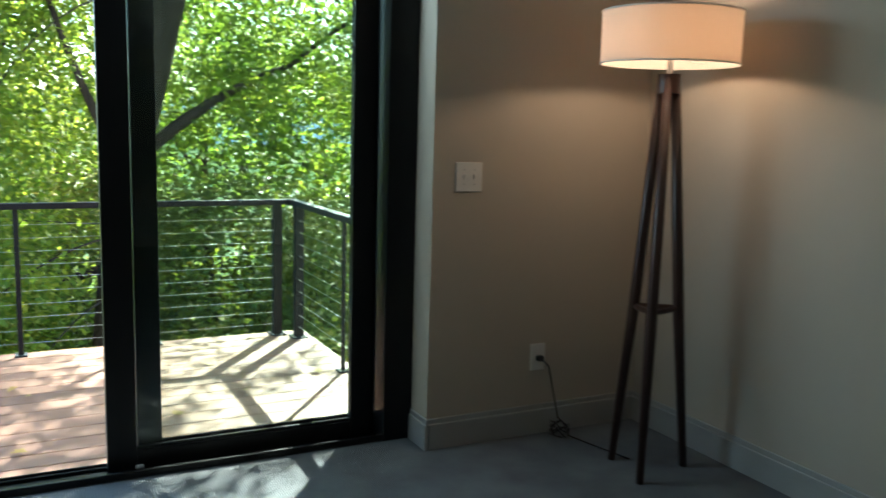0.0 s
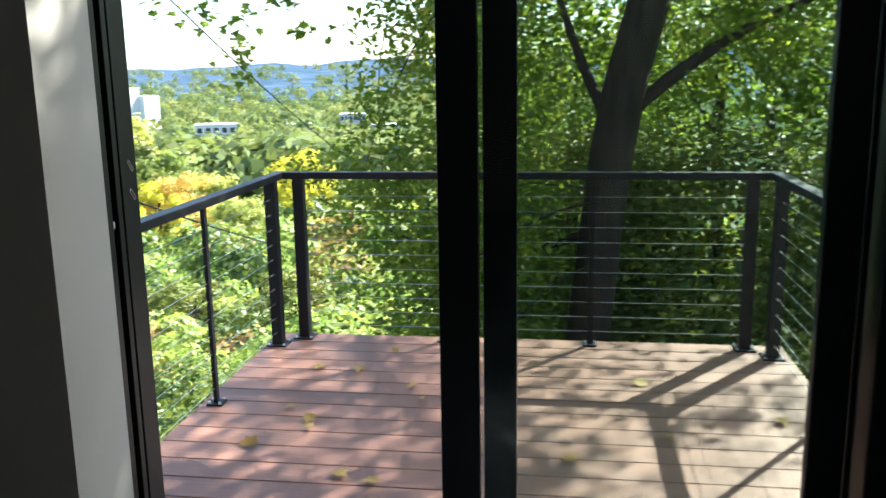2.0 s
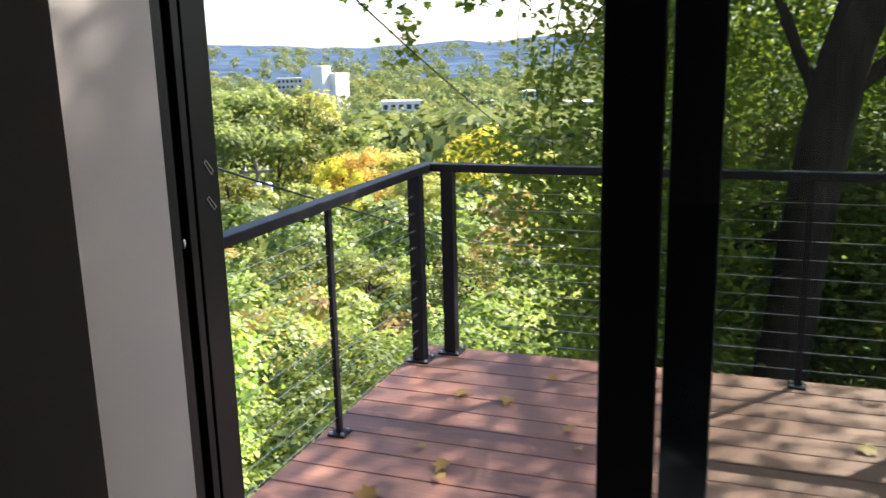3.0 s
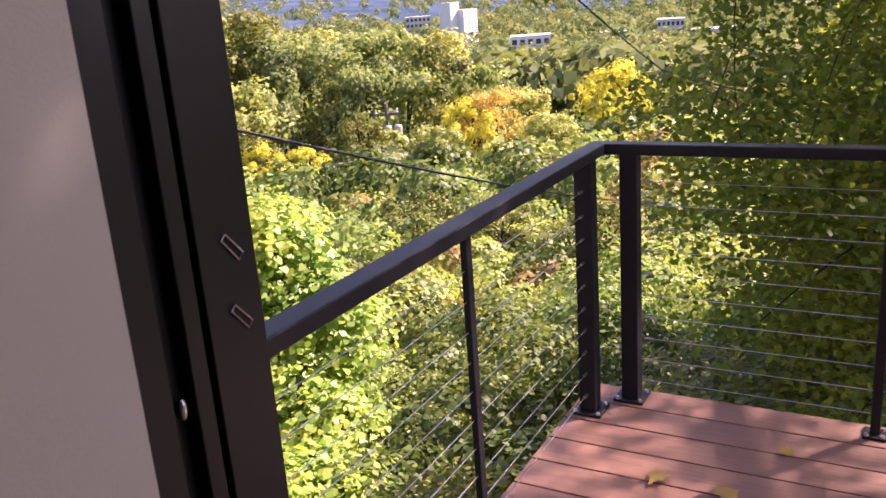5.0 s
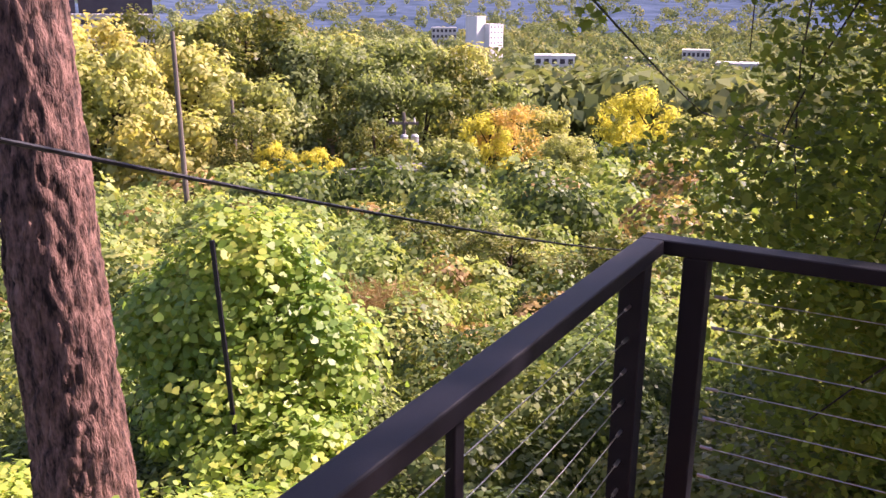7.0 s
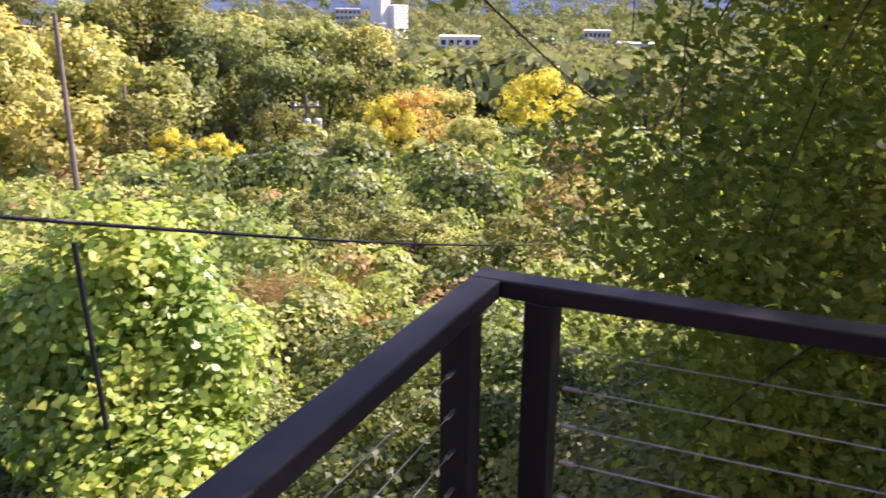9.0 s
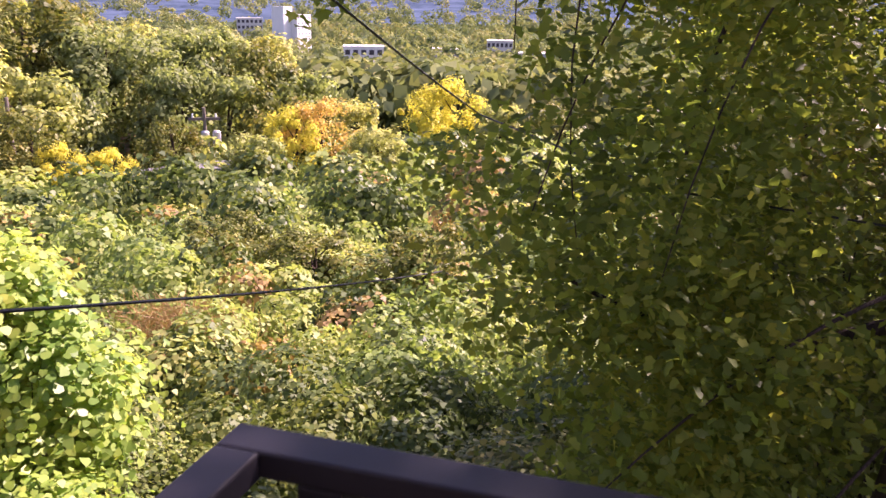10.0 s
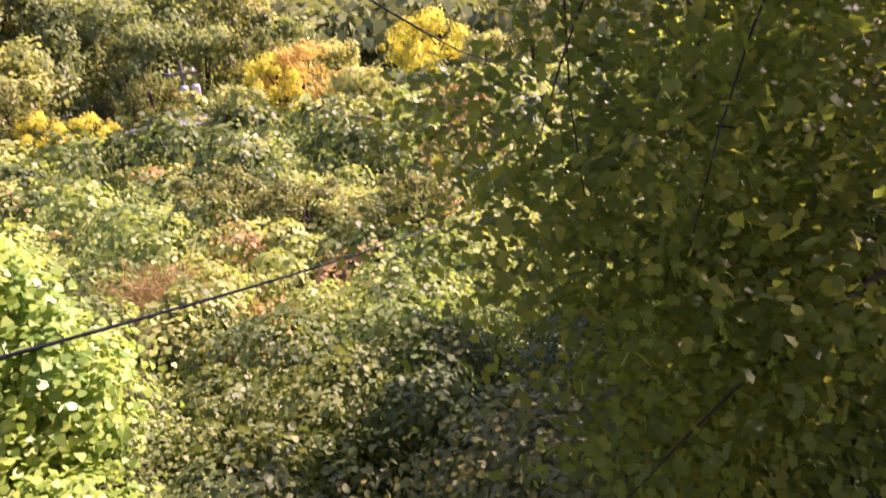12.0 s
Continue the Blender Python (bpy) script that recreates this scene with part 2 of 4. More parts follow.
def box(bm, lo, hi, bevel=0.0):
    """A box between two corners, with bevelled edges, added to bm."""
    mid = [(a + b) / 2 for a, b in zip(lo, hi)]
    size = [abs(b - a) for a, b in zip(lo, hi)]
    made = bmesh.ops.create_cube(bm, size=1, matrix=Matrix.Translation(mid) @ Matrix.Diagonal((*size, 1)))
    if bevel:
        edges = list({e for v in made["verts"] for e in v.link_edges})
        bmesh.ops.bevel(bm, geom=edges, offset=bevel, segments=2, affect="EDGES", profile=0.5)
    return bm


def boxes(*spans, bevel=0.0):
    bm = bmesh.new()
    for lo, hi in spans:
        box(bm, lo, hi, bevel)
    return bm


def tube(bm, pts, radii, sides=8, rough=0.0, cap=True):
    """A tapered tube along points, added to bm; rough makes its skin uneven."""
    pts = [Vector(p) for p in pts]
    rings = []
    for i, p in enumerate(pts):
        d = (pts[min(i + 1, len(pts) - 1)] - pts[max(i - 1, 0)]).normalized()
        side = d.cross(Vector((0.31, 0.95, 0.07))).normalized()
        if side.length < 0.5:
            side = d.cross(Vector((1, 0, 0))).normalized()
        up = d.cross(side)
        ring = []
        for k in range(sides):
            a = 2 * math.pi * k / sides
            r = radii[i]
            if rough:
                q = (p + side * math.cos(a) * r + up * math.sin(a) * r)
                r *= 1 + rough * noise.noise(Vector((q.x * 5, q.y * 5, q.z * 1.3))) + rough * 0.7 * noise.noise(Vector((q.x * 16, q.y * 16, q.z * 3.5)))
            ring.append(bm.verts.new(p + side * math.cos(a) * r + up * math.sin(a) * r))
        rings.append(ring)
    for a, b in zip(rings, rings[1:]):
        for k in range(sides):
            bm.faces.new((a[k], a[(k + 1) % sides], b[(k + 1) % sides], b[k]))
    if cap:
        bm.faces.new(rings[0][::-1])
        bm.faces.new(rings[-1])
    return bm


def curve_points(a, b, bend, n=10):
    """Points from a to b, bent sideways by the vector bend at the middle."""
    a, b, bend = Vector(a), Vector(b), Vector(bend)
    return [a.lerp(b, i / n) + bend * (4 * (i / n) * (1 - i / n)) for i in range(n + 1)]


# outlines of leaves in their own plane, about one unit long
MAPLE = np.array([(0, -0.5), (0.22, -0.36), (0.5, -0.3), (0.36, -0.02), (0.46, 0.22), (0.2, 0.18), (0, 0.56), (-0.2, 0.18), (-0.46, 0.22), (-0.36, -0.02), (-0.5, -0.3), (-0.22, -0.36)])
MAPLE_SMALL = np.array([(0, -0.48), (0.48, -0.3), (0.3, -0.02), (0.44, 0.2), (0, 0.56), (-0.44, 0.2), (-0.3, -0.02), (-0.48, -0.3)])
HEART = np.array([(0, -0.45), (0.42, -0.38), (0.46, 0.0), (0, 0.55), (-0.46, 0.0), (-0.42, -0.38)])
OVAL = np.array([(0, -0.5), (0.3, 0.0), (0, 0.5), (-0.3, 0.0)])
rng = np.random.default_rng(7)


def leaves(name, pos, nor, size, outline, material, parent=None, droop=0.0):
    """One mesh of many leaves: at pos, facing nor, of their own sizes, each turned at random in its plane."""
    n, k = len(pos), len(outline)
    nor = nor / np.maximum(np.linalg.norm(nor, axis=1, keepdims=True), 1e-6)
    v = rng.normal(size=(n, 3))
    v[:, 2] -= droop
    u = v - nor * np.sum(v * nor, axis=1, keepdims=True)
    u /= np.maximum(np.linalg.norm(u, axis=1, keepdims=True), 1e-6)
    w = np.cross(nor, u)
    s = np.asarray(size).reshape(-1, 1, 1)
    curl = (outline[:, 0] ** 2 * 0.5 - outline[:, 1] ** 2 * 0.25)[None, :, None]
    co = pos[:, None, :] + s * (outline[None, :, 1:2] * u[:, None, :] + outline[None, :, 0:1] * w[:, None, :] + curl * nor[:, None, :])
    me = bpy.data.meshes.new(name)
    me.vertices.add(n * k)
    me.vertices.foreach_set("co", co.astype(np.float32).ravel())
    me.loops.add(n * k)
    me.loops.foreach_set("vertex_index", np.arange(n * k, dtype=np.int32))
    me.polygons.add(n)
    me.polygons.foreach_set("loop_start", np.arange(0, n * k, k, dtype=np.int32))
    me.update(calc_edges=True)
    return link(name, me, material, parent)


def hash01(i, j, seed):
    h = np.sin(i * 127.1 + j * 311.7 + seed * 74.7) * 43758.5453
    return h - np.floor(h)


def vnoise(x, y, seed=0):
    """Smooth value noise, 0 to 1."""
    i, j = np.floor(x), np.floor(y)
    a, b = x - i, y - j
    a, b = a * a * (3 - 2 * a), b * b * (3 - 2 * b)
    return ((hash01(i, j, seed) * (1 - a) + hash01(i + 1, j, seed) * a) * (1 - b) + (hash01(i, j + 1, seed) * (1 - a) + hash01(i + 1, j + 1, seed) * a) * b)


def billow(x, y, seed=0):
    return 1 - np.abs(2 * vnoise(x, y, seed) - 1)


def slope(x, y):
    """Height of the bare hillside below the house."""
    r = np.sqrt(x * x + np.maximum(y, 0) ** 2 + np.minimum(y, 0) ** 2)
    z = np.interp(r, [0, 3, 8, 16, 30, 60, 100, 200, 400, 1000, 1800, 2600, 4900], [-2.7, -2.9, -3.9, -6.0, -8.2, -11.0, -15.0, -25, -36, -46, -40, -20, -20])
    az = np.degrees(np.arctan2(-x, np.maximum(y, 1e-3)))
    ridge = np.interp(r, [900, 1500, 2600, 3300, 4300], [0, 0, 22, 38, 58])
    lift = 0.6 + 0.6 * vnoise(az * 0.16 + 40, az * 0, 3) + 0.25 * vnoise(az * 0.9 + 9, az * 0, 5) + 0.1 * vnoise(az * 3.1, az * 0, 6) + np.clip((30 - az) / 30, 0, 1) * 0.9
    return z + ridge * np.where(y > 0, lift * (0.75 + 0.5 * vnoise(az * 0.35 + 3, r * 0.0016, 7)), 0.8)


def domes(x, y, cell, seed):
    """Rounded mounds strewn at random, one to a cell, height 0 to about 0.6 of the cell."""
    gx_, gy_ = np.floor(x / cell), np.floor(y / cell)
    best = np.zeros_like(x)
    for di in (-1, 0, 1):
        for dj in (-1, 0, 1):
            i, j = gx_ + di, gy_ + dj
            cx, cy = (i + hash01(i, j, seed)) * cell, (j + hash01(i, j, seed + 1)) * cell
            rad = cell * (0.5 + 0.55 * hash01(i, j, seed + 2))
            d2 = ((x - cx) ** 2 + (y - cy) ** 2) / (rad * rad)
            best = np.maximum(best, rad * 0.62 * np.sqrt(np.maximum(1 - d2, 0)))
    return best


def cover(x, y):
    """Height of the vines and brush over the hillside: rounded mounds with hollows between."""
    r = np.sqrt(x * x + y * y)
    amp = np.clip((r - 2) / 13, 0.25, 1) * np.interp(r, [0, 40, 70, 110], [1, 1, 0.8, 0])
    wx, wy = x + 0.8 * vnoise(x * 0.8, y * 0.8, 8), y + 0.8 * vnoise(x * 0.8, y * 0.8, 9)
    return amp * (0.6 * domes(wx, wy, 3.1, 21) + 0.6 * domes(wx, wy, 1.35, 31) + 0.3 * vnoise(x * 2.4, y * 2.4, 13) - 0.6)


# ---- ground: one sheet from under the house to the horizon ----
az_steps = np.radians(np.linspace(-180, 180, 361))
r_steps = np.concatenate([np.linspace(0.6, 12, 46), np.geomspace(12.4, 4800, 110)])
gx = -np.sin(az_steps)[None, :] * r_steps[:, None]
gy = np.cos(az_steps)[None, :] * r_steps[:, None]
gz = slope(gx, gy) + np.where(gy > 0.0, cover(gx, gy) - 0.28, 0)
ground_co = np.stack([gx, gy, gz], -1).reshape(-1, 3)
na = len(az_steps)
ground_faces = [(i * na + j, (i + 1) * na + j, (i + 1) * na + j + 1, i * na + j + 1) for i in range(len(r_steps) - 1) for j in range(na - 1)]
me = bpy.data.meshes.new("ground")
me.from_pydata(ground_co.tolist(), [], ground_faces)
for m in (M_SOIL, M_FAR, M_HILL_HAZE):
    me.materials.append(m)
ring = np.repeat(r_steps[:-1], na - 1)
# beyond 1500 m the sheet takes the haze-tinted colour
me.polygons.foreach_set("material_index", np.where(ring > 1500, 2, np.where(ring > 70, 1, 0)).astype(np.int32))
me.shade_smooth()
tagged(new("ground", me), "sloping hillside falling to a wooded valley and a ridge tinted blue for haze", "ground", kind="structure")

# ---- the room ----
YI, YO = -0.19, 0.15            # inner and outer face of the outside wall
XL, XR = -1.2, 1.0           # sides of the door opening
YL = -0.335                     # inner face where the wall is furred out
ROOM_L, ROOM_R, ROOM_B, CEIL = -3.2, 2.13, -6.2, 2.65
HEAD = 2.38


def wall_thing(name, label, *spans):
    ob = part(name, boxes(*spans), M_WALL)
    return tagged(ob, label, "wall", kind="structure")


wall_thing("wall_north", "grey-beige painted wall round the glass door", ((ROOM_L - 0.2, YL, -0.3), (XL, -0.062, CEIL)), ((ROOM_L - 0.2, -0.062, -0.3), (XL - 0.08, YO, CEIL)), ((XR, YI, -0.3), (ROOM_R + 0.2, YO, CEIL)), ((XL, YI, HEAD), (XR, -0.03, CEIL)), ((XL - 0.08, -0.03, HEAD), (XR, YO, CEIL)))
wall_thing("wall_east", "grey-beige painted side wall behind the lamp", ((ROOM_R, ROOM_B, -0.3), (ROOM_R + 0.2, YI, CEIL)))
wall_thing("wall_west", "grey-beige painted wall", ((ROOM_L - 0.2, ROOM_B, -0.3), (ROOM_L, YL, CEIL)))
wall_thing("wall_south", "grey-beige painted back wall", ((ROOM_L - 0.2, ROOM_B - 0.2, -0.3), (ROOM_R + 0.2, ROOM_B, CEIL)))
tagged(part("ceiling", boxes(((ROOM_L - 0.2, ROOM_B - 0.2, CEIL), (ROOM_R + 0.2, YO, CEIL + 0.6))), M_CEIL), "white painted ceiling", "ceiling", kind="structure")
tagged(part("floor", boxes(((ROOM_L, ROOM_B, -0.3), (XL, YL, 0.02)), ((XL, ROOM_B, -0.3), (ROOM_R, YI, 0.02)), ((XL, YI, -0.3), (XR, -0.03, 0.02))), M_CARPET), "grey ribbed loop carpet with sun flecks", "floor", kind="structure")


def baseboard(name, lo, hi, axis, sign):
    """A tall flat board with a slimmer bead on top."""
    bm = bmesh.new()
    box(bm, (lo[0], lo[1], 0), (hi[0], hi[1], 0.135), 0.003)
    lo2, hi2 = list(lo), list(hi)
    if sign > 0:
        hi2[axis] = lo[axis] + 0.010
    else:
        lo2[axis] = hi[axis] - 0.010
    box(bm, (lo2[0], lo2[1], 0.132), (hi2[0], hi2[1], 0.158), 0.003)
    return tagged(part(name, bm, M_BASE), "grey painted tall baseboard", "baseboard", kind="structure")


baseboard("baseboard", (XR + 0.004, YI - 0.018), (ROOM_R, YI), 1, -1)
baseboard("baseboard", (ROOM_R - 0.018, ROOM_B), (ROOM_R, YI - 0.018), 0, -1)
baseboard("baseboard", (ROOM_L, YL - 0.018), (XL - 0.004, YL), 1, -1)
baseboard("baseboard", (XR - 0.016, YI - 0.018), (XR, -0.032), 0, -1)
baseboard("baseboard", (XL, YL - 0.018), (XL + 0.014, -0.064), 0, 1)

# ---- sliding glass door, its moving leaf pushed open in front of the fixed one ----
door = thing("door_1", "black aluminium sliding glass door pushed half open", "sliding door", (0, 0.2, 0), kind="structure")
D = Matrix.Translation((0, -0.2, 0))


def dpart(name, bm, material, parent=door, label=""):
    if parent is door:
        bm.transform(D)
    return part(name, bm, material, parent, label)


JL, JR = -1.212, 0.865
dpart("jamb", boxes(((XL - 0.078, -0.06, 0), (JL - 0.02, 0.148, HEAD)), ((JL - 0.02, -0.06, 0), (JL, -0.012, HEAD)), ((JL - 0.02, 0.02, 0), (JL, 0.046, HEAD)), ((JL - 0.02, 0.056, 0), (JL, 0.148, HEAD)), bevel=0.002), M_FRAME)
dpart("jamb", boxes(((JR, -0.03, 0), (XR, 0.148, HEAD)), bevel=0.003), M_FRAME)
dpart("head", boxes(((JL - 0.02, -0.028, HEAD - 0.06), (JR, 0.146, HEAD)), bevel=0.003), M_FRAME)
dpart("sill_track", boxes(((JL, -0.028, -0.02), (JR, 0.15, 0.022)), ((JL, -0.026, 0.022), (JR, -0.012, 0.05)), ((JL, 0.094, 0.022), (JR, 0.099, 0.036)), ((JL, 0.138, 0.022), (JR, 0.146, 0.034)), bevel=0.002), M_FRAME, label="black grooved sill track")


def door_leaf(name, x0, x1, y0, y1, stile_l, stile_r, label):
    p = dpart(name, boxes(((x0, y0, 0.028), (x0 + stile_l, y1, HEAD - 0.03)), ((x1 - stile_r, y0, 0.028), (x1, y1, HEAD - 0.03)),
                          ((x0 + stile_l, y0, 0.028), (x1 - stile_r, y1, 0.105)), ((x0 + stile_l, y0, HEAD - 0.12), (x1 - stile_r, y1, HEAD - 0.03)), bevel=0.003), M_FRAME, label=label)
    ym = (y0 + y1) / 2
    bm = boxes(((x0 + stile_l, ym - 0.004, 0.105), (x1 - stile_r, ym + 0.004, HEAD - 0.12)))
    bm.transform(D)
    g = part("glass_pane", bm, M_GLASS, p, "clear slightly green glass")
    g.visible_shadow = False
    beads = boxes(((x0 + stile_l, y0 + 0.006, 0.105), (x1 - stile_r, ym - 0.006, 0.12)))
    beads.transform(D)
    part("glazing_bead", beads, M_FRAME, p)
    return p


sliding = door_leaf("sliding_leaf", -0.284, 0.835, 0.050, 0.092, 0.112, 0.098, "black sliding leaf pushed open")
fixed = door_leaf("fixed_leaf", -0.163, JR, 0.101, 0.138, 0.096, 0.012, "black fixed leaf")
for z in (1.078, 1.163):
    loop = [(0.003, -0.019, -0.0045), (0.003, 0.019, -0.006), (0.003, 0.019, 0.0045), (0.003, -0.019, 0.0045), (0.003, -0.019, -0.0045)]
    bm = tube(bmesh.new(), loop, [0.0011] * 5, 6)
    bm.transform(Matrix.Translation((JL, 0.108, z)) @ Matrix.Rotation(radians(-48), 4, "X"))
    dpart("lock_keeper", bm, M_STEEL, label="slanted bright steel lock keeper")
bm = bmesh.new()
bmesh.ops.create_uvsphere(bm, u_segments=10, v_segments=6, radius=0.008, matrix=Matrix.Translation((JL - 0.012, 0.01, 1.0)) @ Matrix.Diagonal((0.5, 0.7, 1.6, 1)))
dpart("jamb_catch", bm, M_STEEL, label="small steel catch")
dpart("sill_stop", boxes(((-1.09, 0.06, 0.022), (-1.03, 0.092, 0.045)), bevel=0.006), M_RUBBER, label="black rubber stop")
bm = bmesh.new()
tube(bm, [(-0.18, 0.03, 0.04), (-0.15, 0.03, 0.04)], [0.012, 0.012], 10)
dpart("roller", bm, M_STEEL)

# ---- switch, outlet, cord ----


def wall_plate(name, label, category, x, z, w, h):
    t = thing(name, label, category, (x, YI, z))
    part("plate", boxes(((-w / 2, -0.007, -h / 2), (w / 2, 0, h / 2)), bevel=0.002), M_PLATE, t)
    return t


sw = wall_plate("light_switch", "white double light switch plate on the wall", "light switch", 1.17, 1.215, 0.127, 0.125)
for dx in (-0.024, 0.024):
    part("toggle", boxes(((dx - 0.005, -0.016, -0.008), (dx + 0.005, -0.007, 0.012)), bevel=0.001), M_PLATE, sw)
    for dz in (-0.031, 0.031):
        part("screw", boxes(((dx - 0.003, -0.009, dz - 0.003), (dx + 0.003, -0.007, dz + 0.003))), M_STEEL, sw)
outlet = wall_plate("wall_outlet", "white wall outlet with the lamp's plug in it", "outlet", 1.56, 0.385, 0.078, 0.125)
part("socket", boxes(((-0.017, -0.009, 0.008), (0.017, -0.007, 0.036)), bevel=0.001), M_PLATE, outlet)
part("socket", boxes(((-0.017, -0.009, -0.036), (0.017, -0.007, -0.008)), bevel=0.001), M_PLATE, outlet)
cord = thing("power_cord", "black lamp cord plugged in and lying in a coil", "cord", (1.56, YI, 0.02))
bm = bmesh.new()
box(bm, (-0.015, -0.04, 0.35), (0.015, -0.0095, 0.375), 0.005)
part("plug", bm, M_RUBBER, cord)
bm = bmesh.new()
coil = [(0.0, -0.04, 0.362), (0.03, -0.055, 0.33), (0.06, -0.06, 0.2), (0.09, -0.06, 0.08)]
for i in range(34):
    a = i * 0.75
    coil.append((0.075 + 0.045 * math.cos(a) * (1 - i * 0.008), -0.10 + 0.05 * math.sin(a), 0.012 + 0.055 * (0.5 + 0.5 * math.sin(a * 0.37 + i))))
coil += [(0.15, -0.25, 0.006), (0.2, -0.45, 0.006)]
tube(bm, coil, [0.0035] * len(coil), 6)
part("cable", bm, M_RUBBER, cord, smooth=True)

# ---- tripod floor lamp ----
LX, LY = 1.755, -0.745
lamp = thing("floor_lamp", "dark wooden tripod floor lamp with lit drum shade", "floor lamp", (LX, LY, 0.02))
for fx, fy in ((-0.06, 0.145), (-0.115, -0.11), (0.18, -0.035)):
    bm = bmesh.new()
    tube(bm, [(fx, fy, 0.0), (fx * 0.62, fy * 0.62, 0.65), (fx * 0.16, fy * 0.16, 1.62)], [0.016, 0.024, 0.02], 10)
    part("leg", bm, M_LAMPWOOD, lamp, smooth=True)
bm = bmesh.new()
tube(bm, [(0, 0, 1.56), (0, 0, 1.635)], [0.045, 0.045], 16)
part("hub", bm, M_LAMPWOOD, lamp)
bm = bmesh.new()
for a, b in (((-0.036, 0.087), (-0.069, -0.066)), ((-0.069, -0.066), (0.108, -0.02)), ((0.108, -0.02), (-0.036, 0.087))):
    tube(bm, [(a[0], a[1], 0.69), (b[0], b[1], 0.69)], [0.013, 0.013], 8)
part("stretcher", bm, M_LAMPWOOD, lamp)
bm = bmesh.new()
tube(bm, [(0, 0, 1.63), (0, 0, 1.72)], [0.012, 0.012], 10)
part("socket", bm, M_STEEL, lamp)
bm = bmesh.new()
R_SH = 0.268
for rad, flip in ((R_SH, 1), (R_SH - 0.004, -1)):
    c = bmesh.ops.create_cone(bm, cap_ends=False, segments=64, radius1=rad, radius2=rad, depth=0.205, matrix=Matrix.Translation((-0.005, 0, 1.772)))
shade = part("shade", bm, M_SHADE, lamp, "white linen drum shade glowing warm", smooth=True)
bm = bmesh.new()
for z in (1.6725, 1.8715):
    tube(bm, [(-0.005 + (R_SH + 0.001) * math.cos(a * math.pi / 24), (R_SH + 0.001) * math.sin(a * math.pi / 24), z) for a in range(49)], [0.0035] * 49, 6, cap=False)
for a in (0.3, 2.4, 4.5):
    tube(bm, [(0, 0, 1.70), (R_SH * math.cos(a) - 0.005, R_SH * math.sin(a), 1.69)], [0.002, 0.002], 5)
part("shade_ring", bm, M_PLATE, shade)
bm = bmesh.new()
bmesh.ops.create_uvsphere(bm, u_segments=16, v_segments=10, radius=0.03, matrix=Matrix.Translation((0, 0, 1.77)))
bulb = part("bulb", bm, bulb_mat("bulb_glow", (1.0, 0.62, 0.42), 2.5), lamp, "glowing bulb", smooth=True)
bulb.visible_shadow = False
ld = bpy.data.lights.new("lamp_bulb", "POINT")
ld.energy, ld.color, ld.shadow_soft_size = 0.54, (1.0, 0.60, 0.40), 0.03
new("lamp_light", ld).location = (LX, LY, 1.77)

# ---- deck ----
DX0, DX1, DY0, DY1 = -1.515, 1.185, 0.152, 2.19
deck = thing("deck", "raised deck of reddish brown composite boards", "deck", (0, 1.2, 0), kind="structure")
DK = Matrix.Translation((0, -1.2, 0))


def kpart(name, bm, material, label=""):
    bm.transform(DK)
    return part(name, bm, material, deck, label)


kpart("rim", boxes(((DX0 + 0.02, DY0, -0.26), (DX0 + 0.06, DY1 - 0.02, -0.026)), ((DX1 - 0.06, DY0, -0.26), (DX1 - 0.02, DY1 - 0.02, -0.026)), ((DX0 + 0.02, DY1 - 0.06, -0.26), (DX1 - 0.02, DY1 - 0.021, -0.026))), M_FASCIA)
# added black sheet under the boards, closes their gaps and blocks light through them
kpart("gap_sheet", boxes(((DX0 + 0.06, DY0 - 0.0016, -0.0258), (DX1 - 0.06, DY1 - 0.06, -0.0252))), M_RUBBER)
for i in range(5):
    x = DX0 + 0.45 + i * 0.45
    kpart("joist", boxes(((x - 0.02, DY0, -0.24), (x + 0.02, DY1 - 0.062, -0.026))), M_FASCIA)
for x in (DX0 + 0.16, DX1 - 0.16):
    kpart("support_post", boxes(((x - 0.07, 1.8, -4.0), (x + 0.07, 1.94, -0.262)), bevel=0.006), M_FASCIA)

# ---- cable railing ----
RH = 0.914
rail = thing("railing", "black metal railing with steel cables round the deck", "railing", (0, 1.2, 0))


def rpart(name, bm, material, parent=rail, label=""):
    bm.transform(DK)
    return part(name, bm, material, parent, label)


RX0, RX1, RY = -1.447, 1.095, 2.118
for lo, hi in (((RX0 - 0.03, 0.152, RH - 0.036), (RX0 + 0.03, RY - 0.03, RH)), ((RX0 - 0.03, RY - 0.03, RH - 0.036), (RX1 + 0.03, RY + 0.03, RH)), ((RX1 - 0.03, 0.152, RH - 0.036), (RX1 + 0.03, RY - 0.03, RH))):
    rpart("top_rail", boxes((lo, hi), bevel=0.004), M_RAIL)


def post(x, y, wx, wy, plate):
    p = rpart("post", boxes(((x - wx / 2, y - wy / 2, 0.008), (x + wx / 2, y + wy / 2, RH - 0.036)), bevel=0.003), M_RAIL)
    rpart("base_plate", boxes(((x - plate / 2, y - plate / 2, 0.0), (x + plate / 2, y + plate / 2, 0.009)), bevel=0.002), M_RAIL, p)
    q = plate / 2 - 0.012
    for sx in (-q, q):
        for sy in (-q, q):
            bm = bmesh.new()
            tube(bm, [(x + sx, y + sy, 0.008), (x + sx, y + sy, 0.017)], [0.008, 0.006], 6)
            rpart("bolt", bm, M_STEEL, p)
    return p


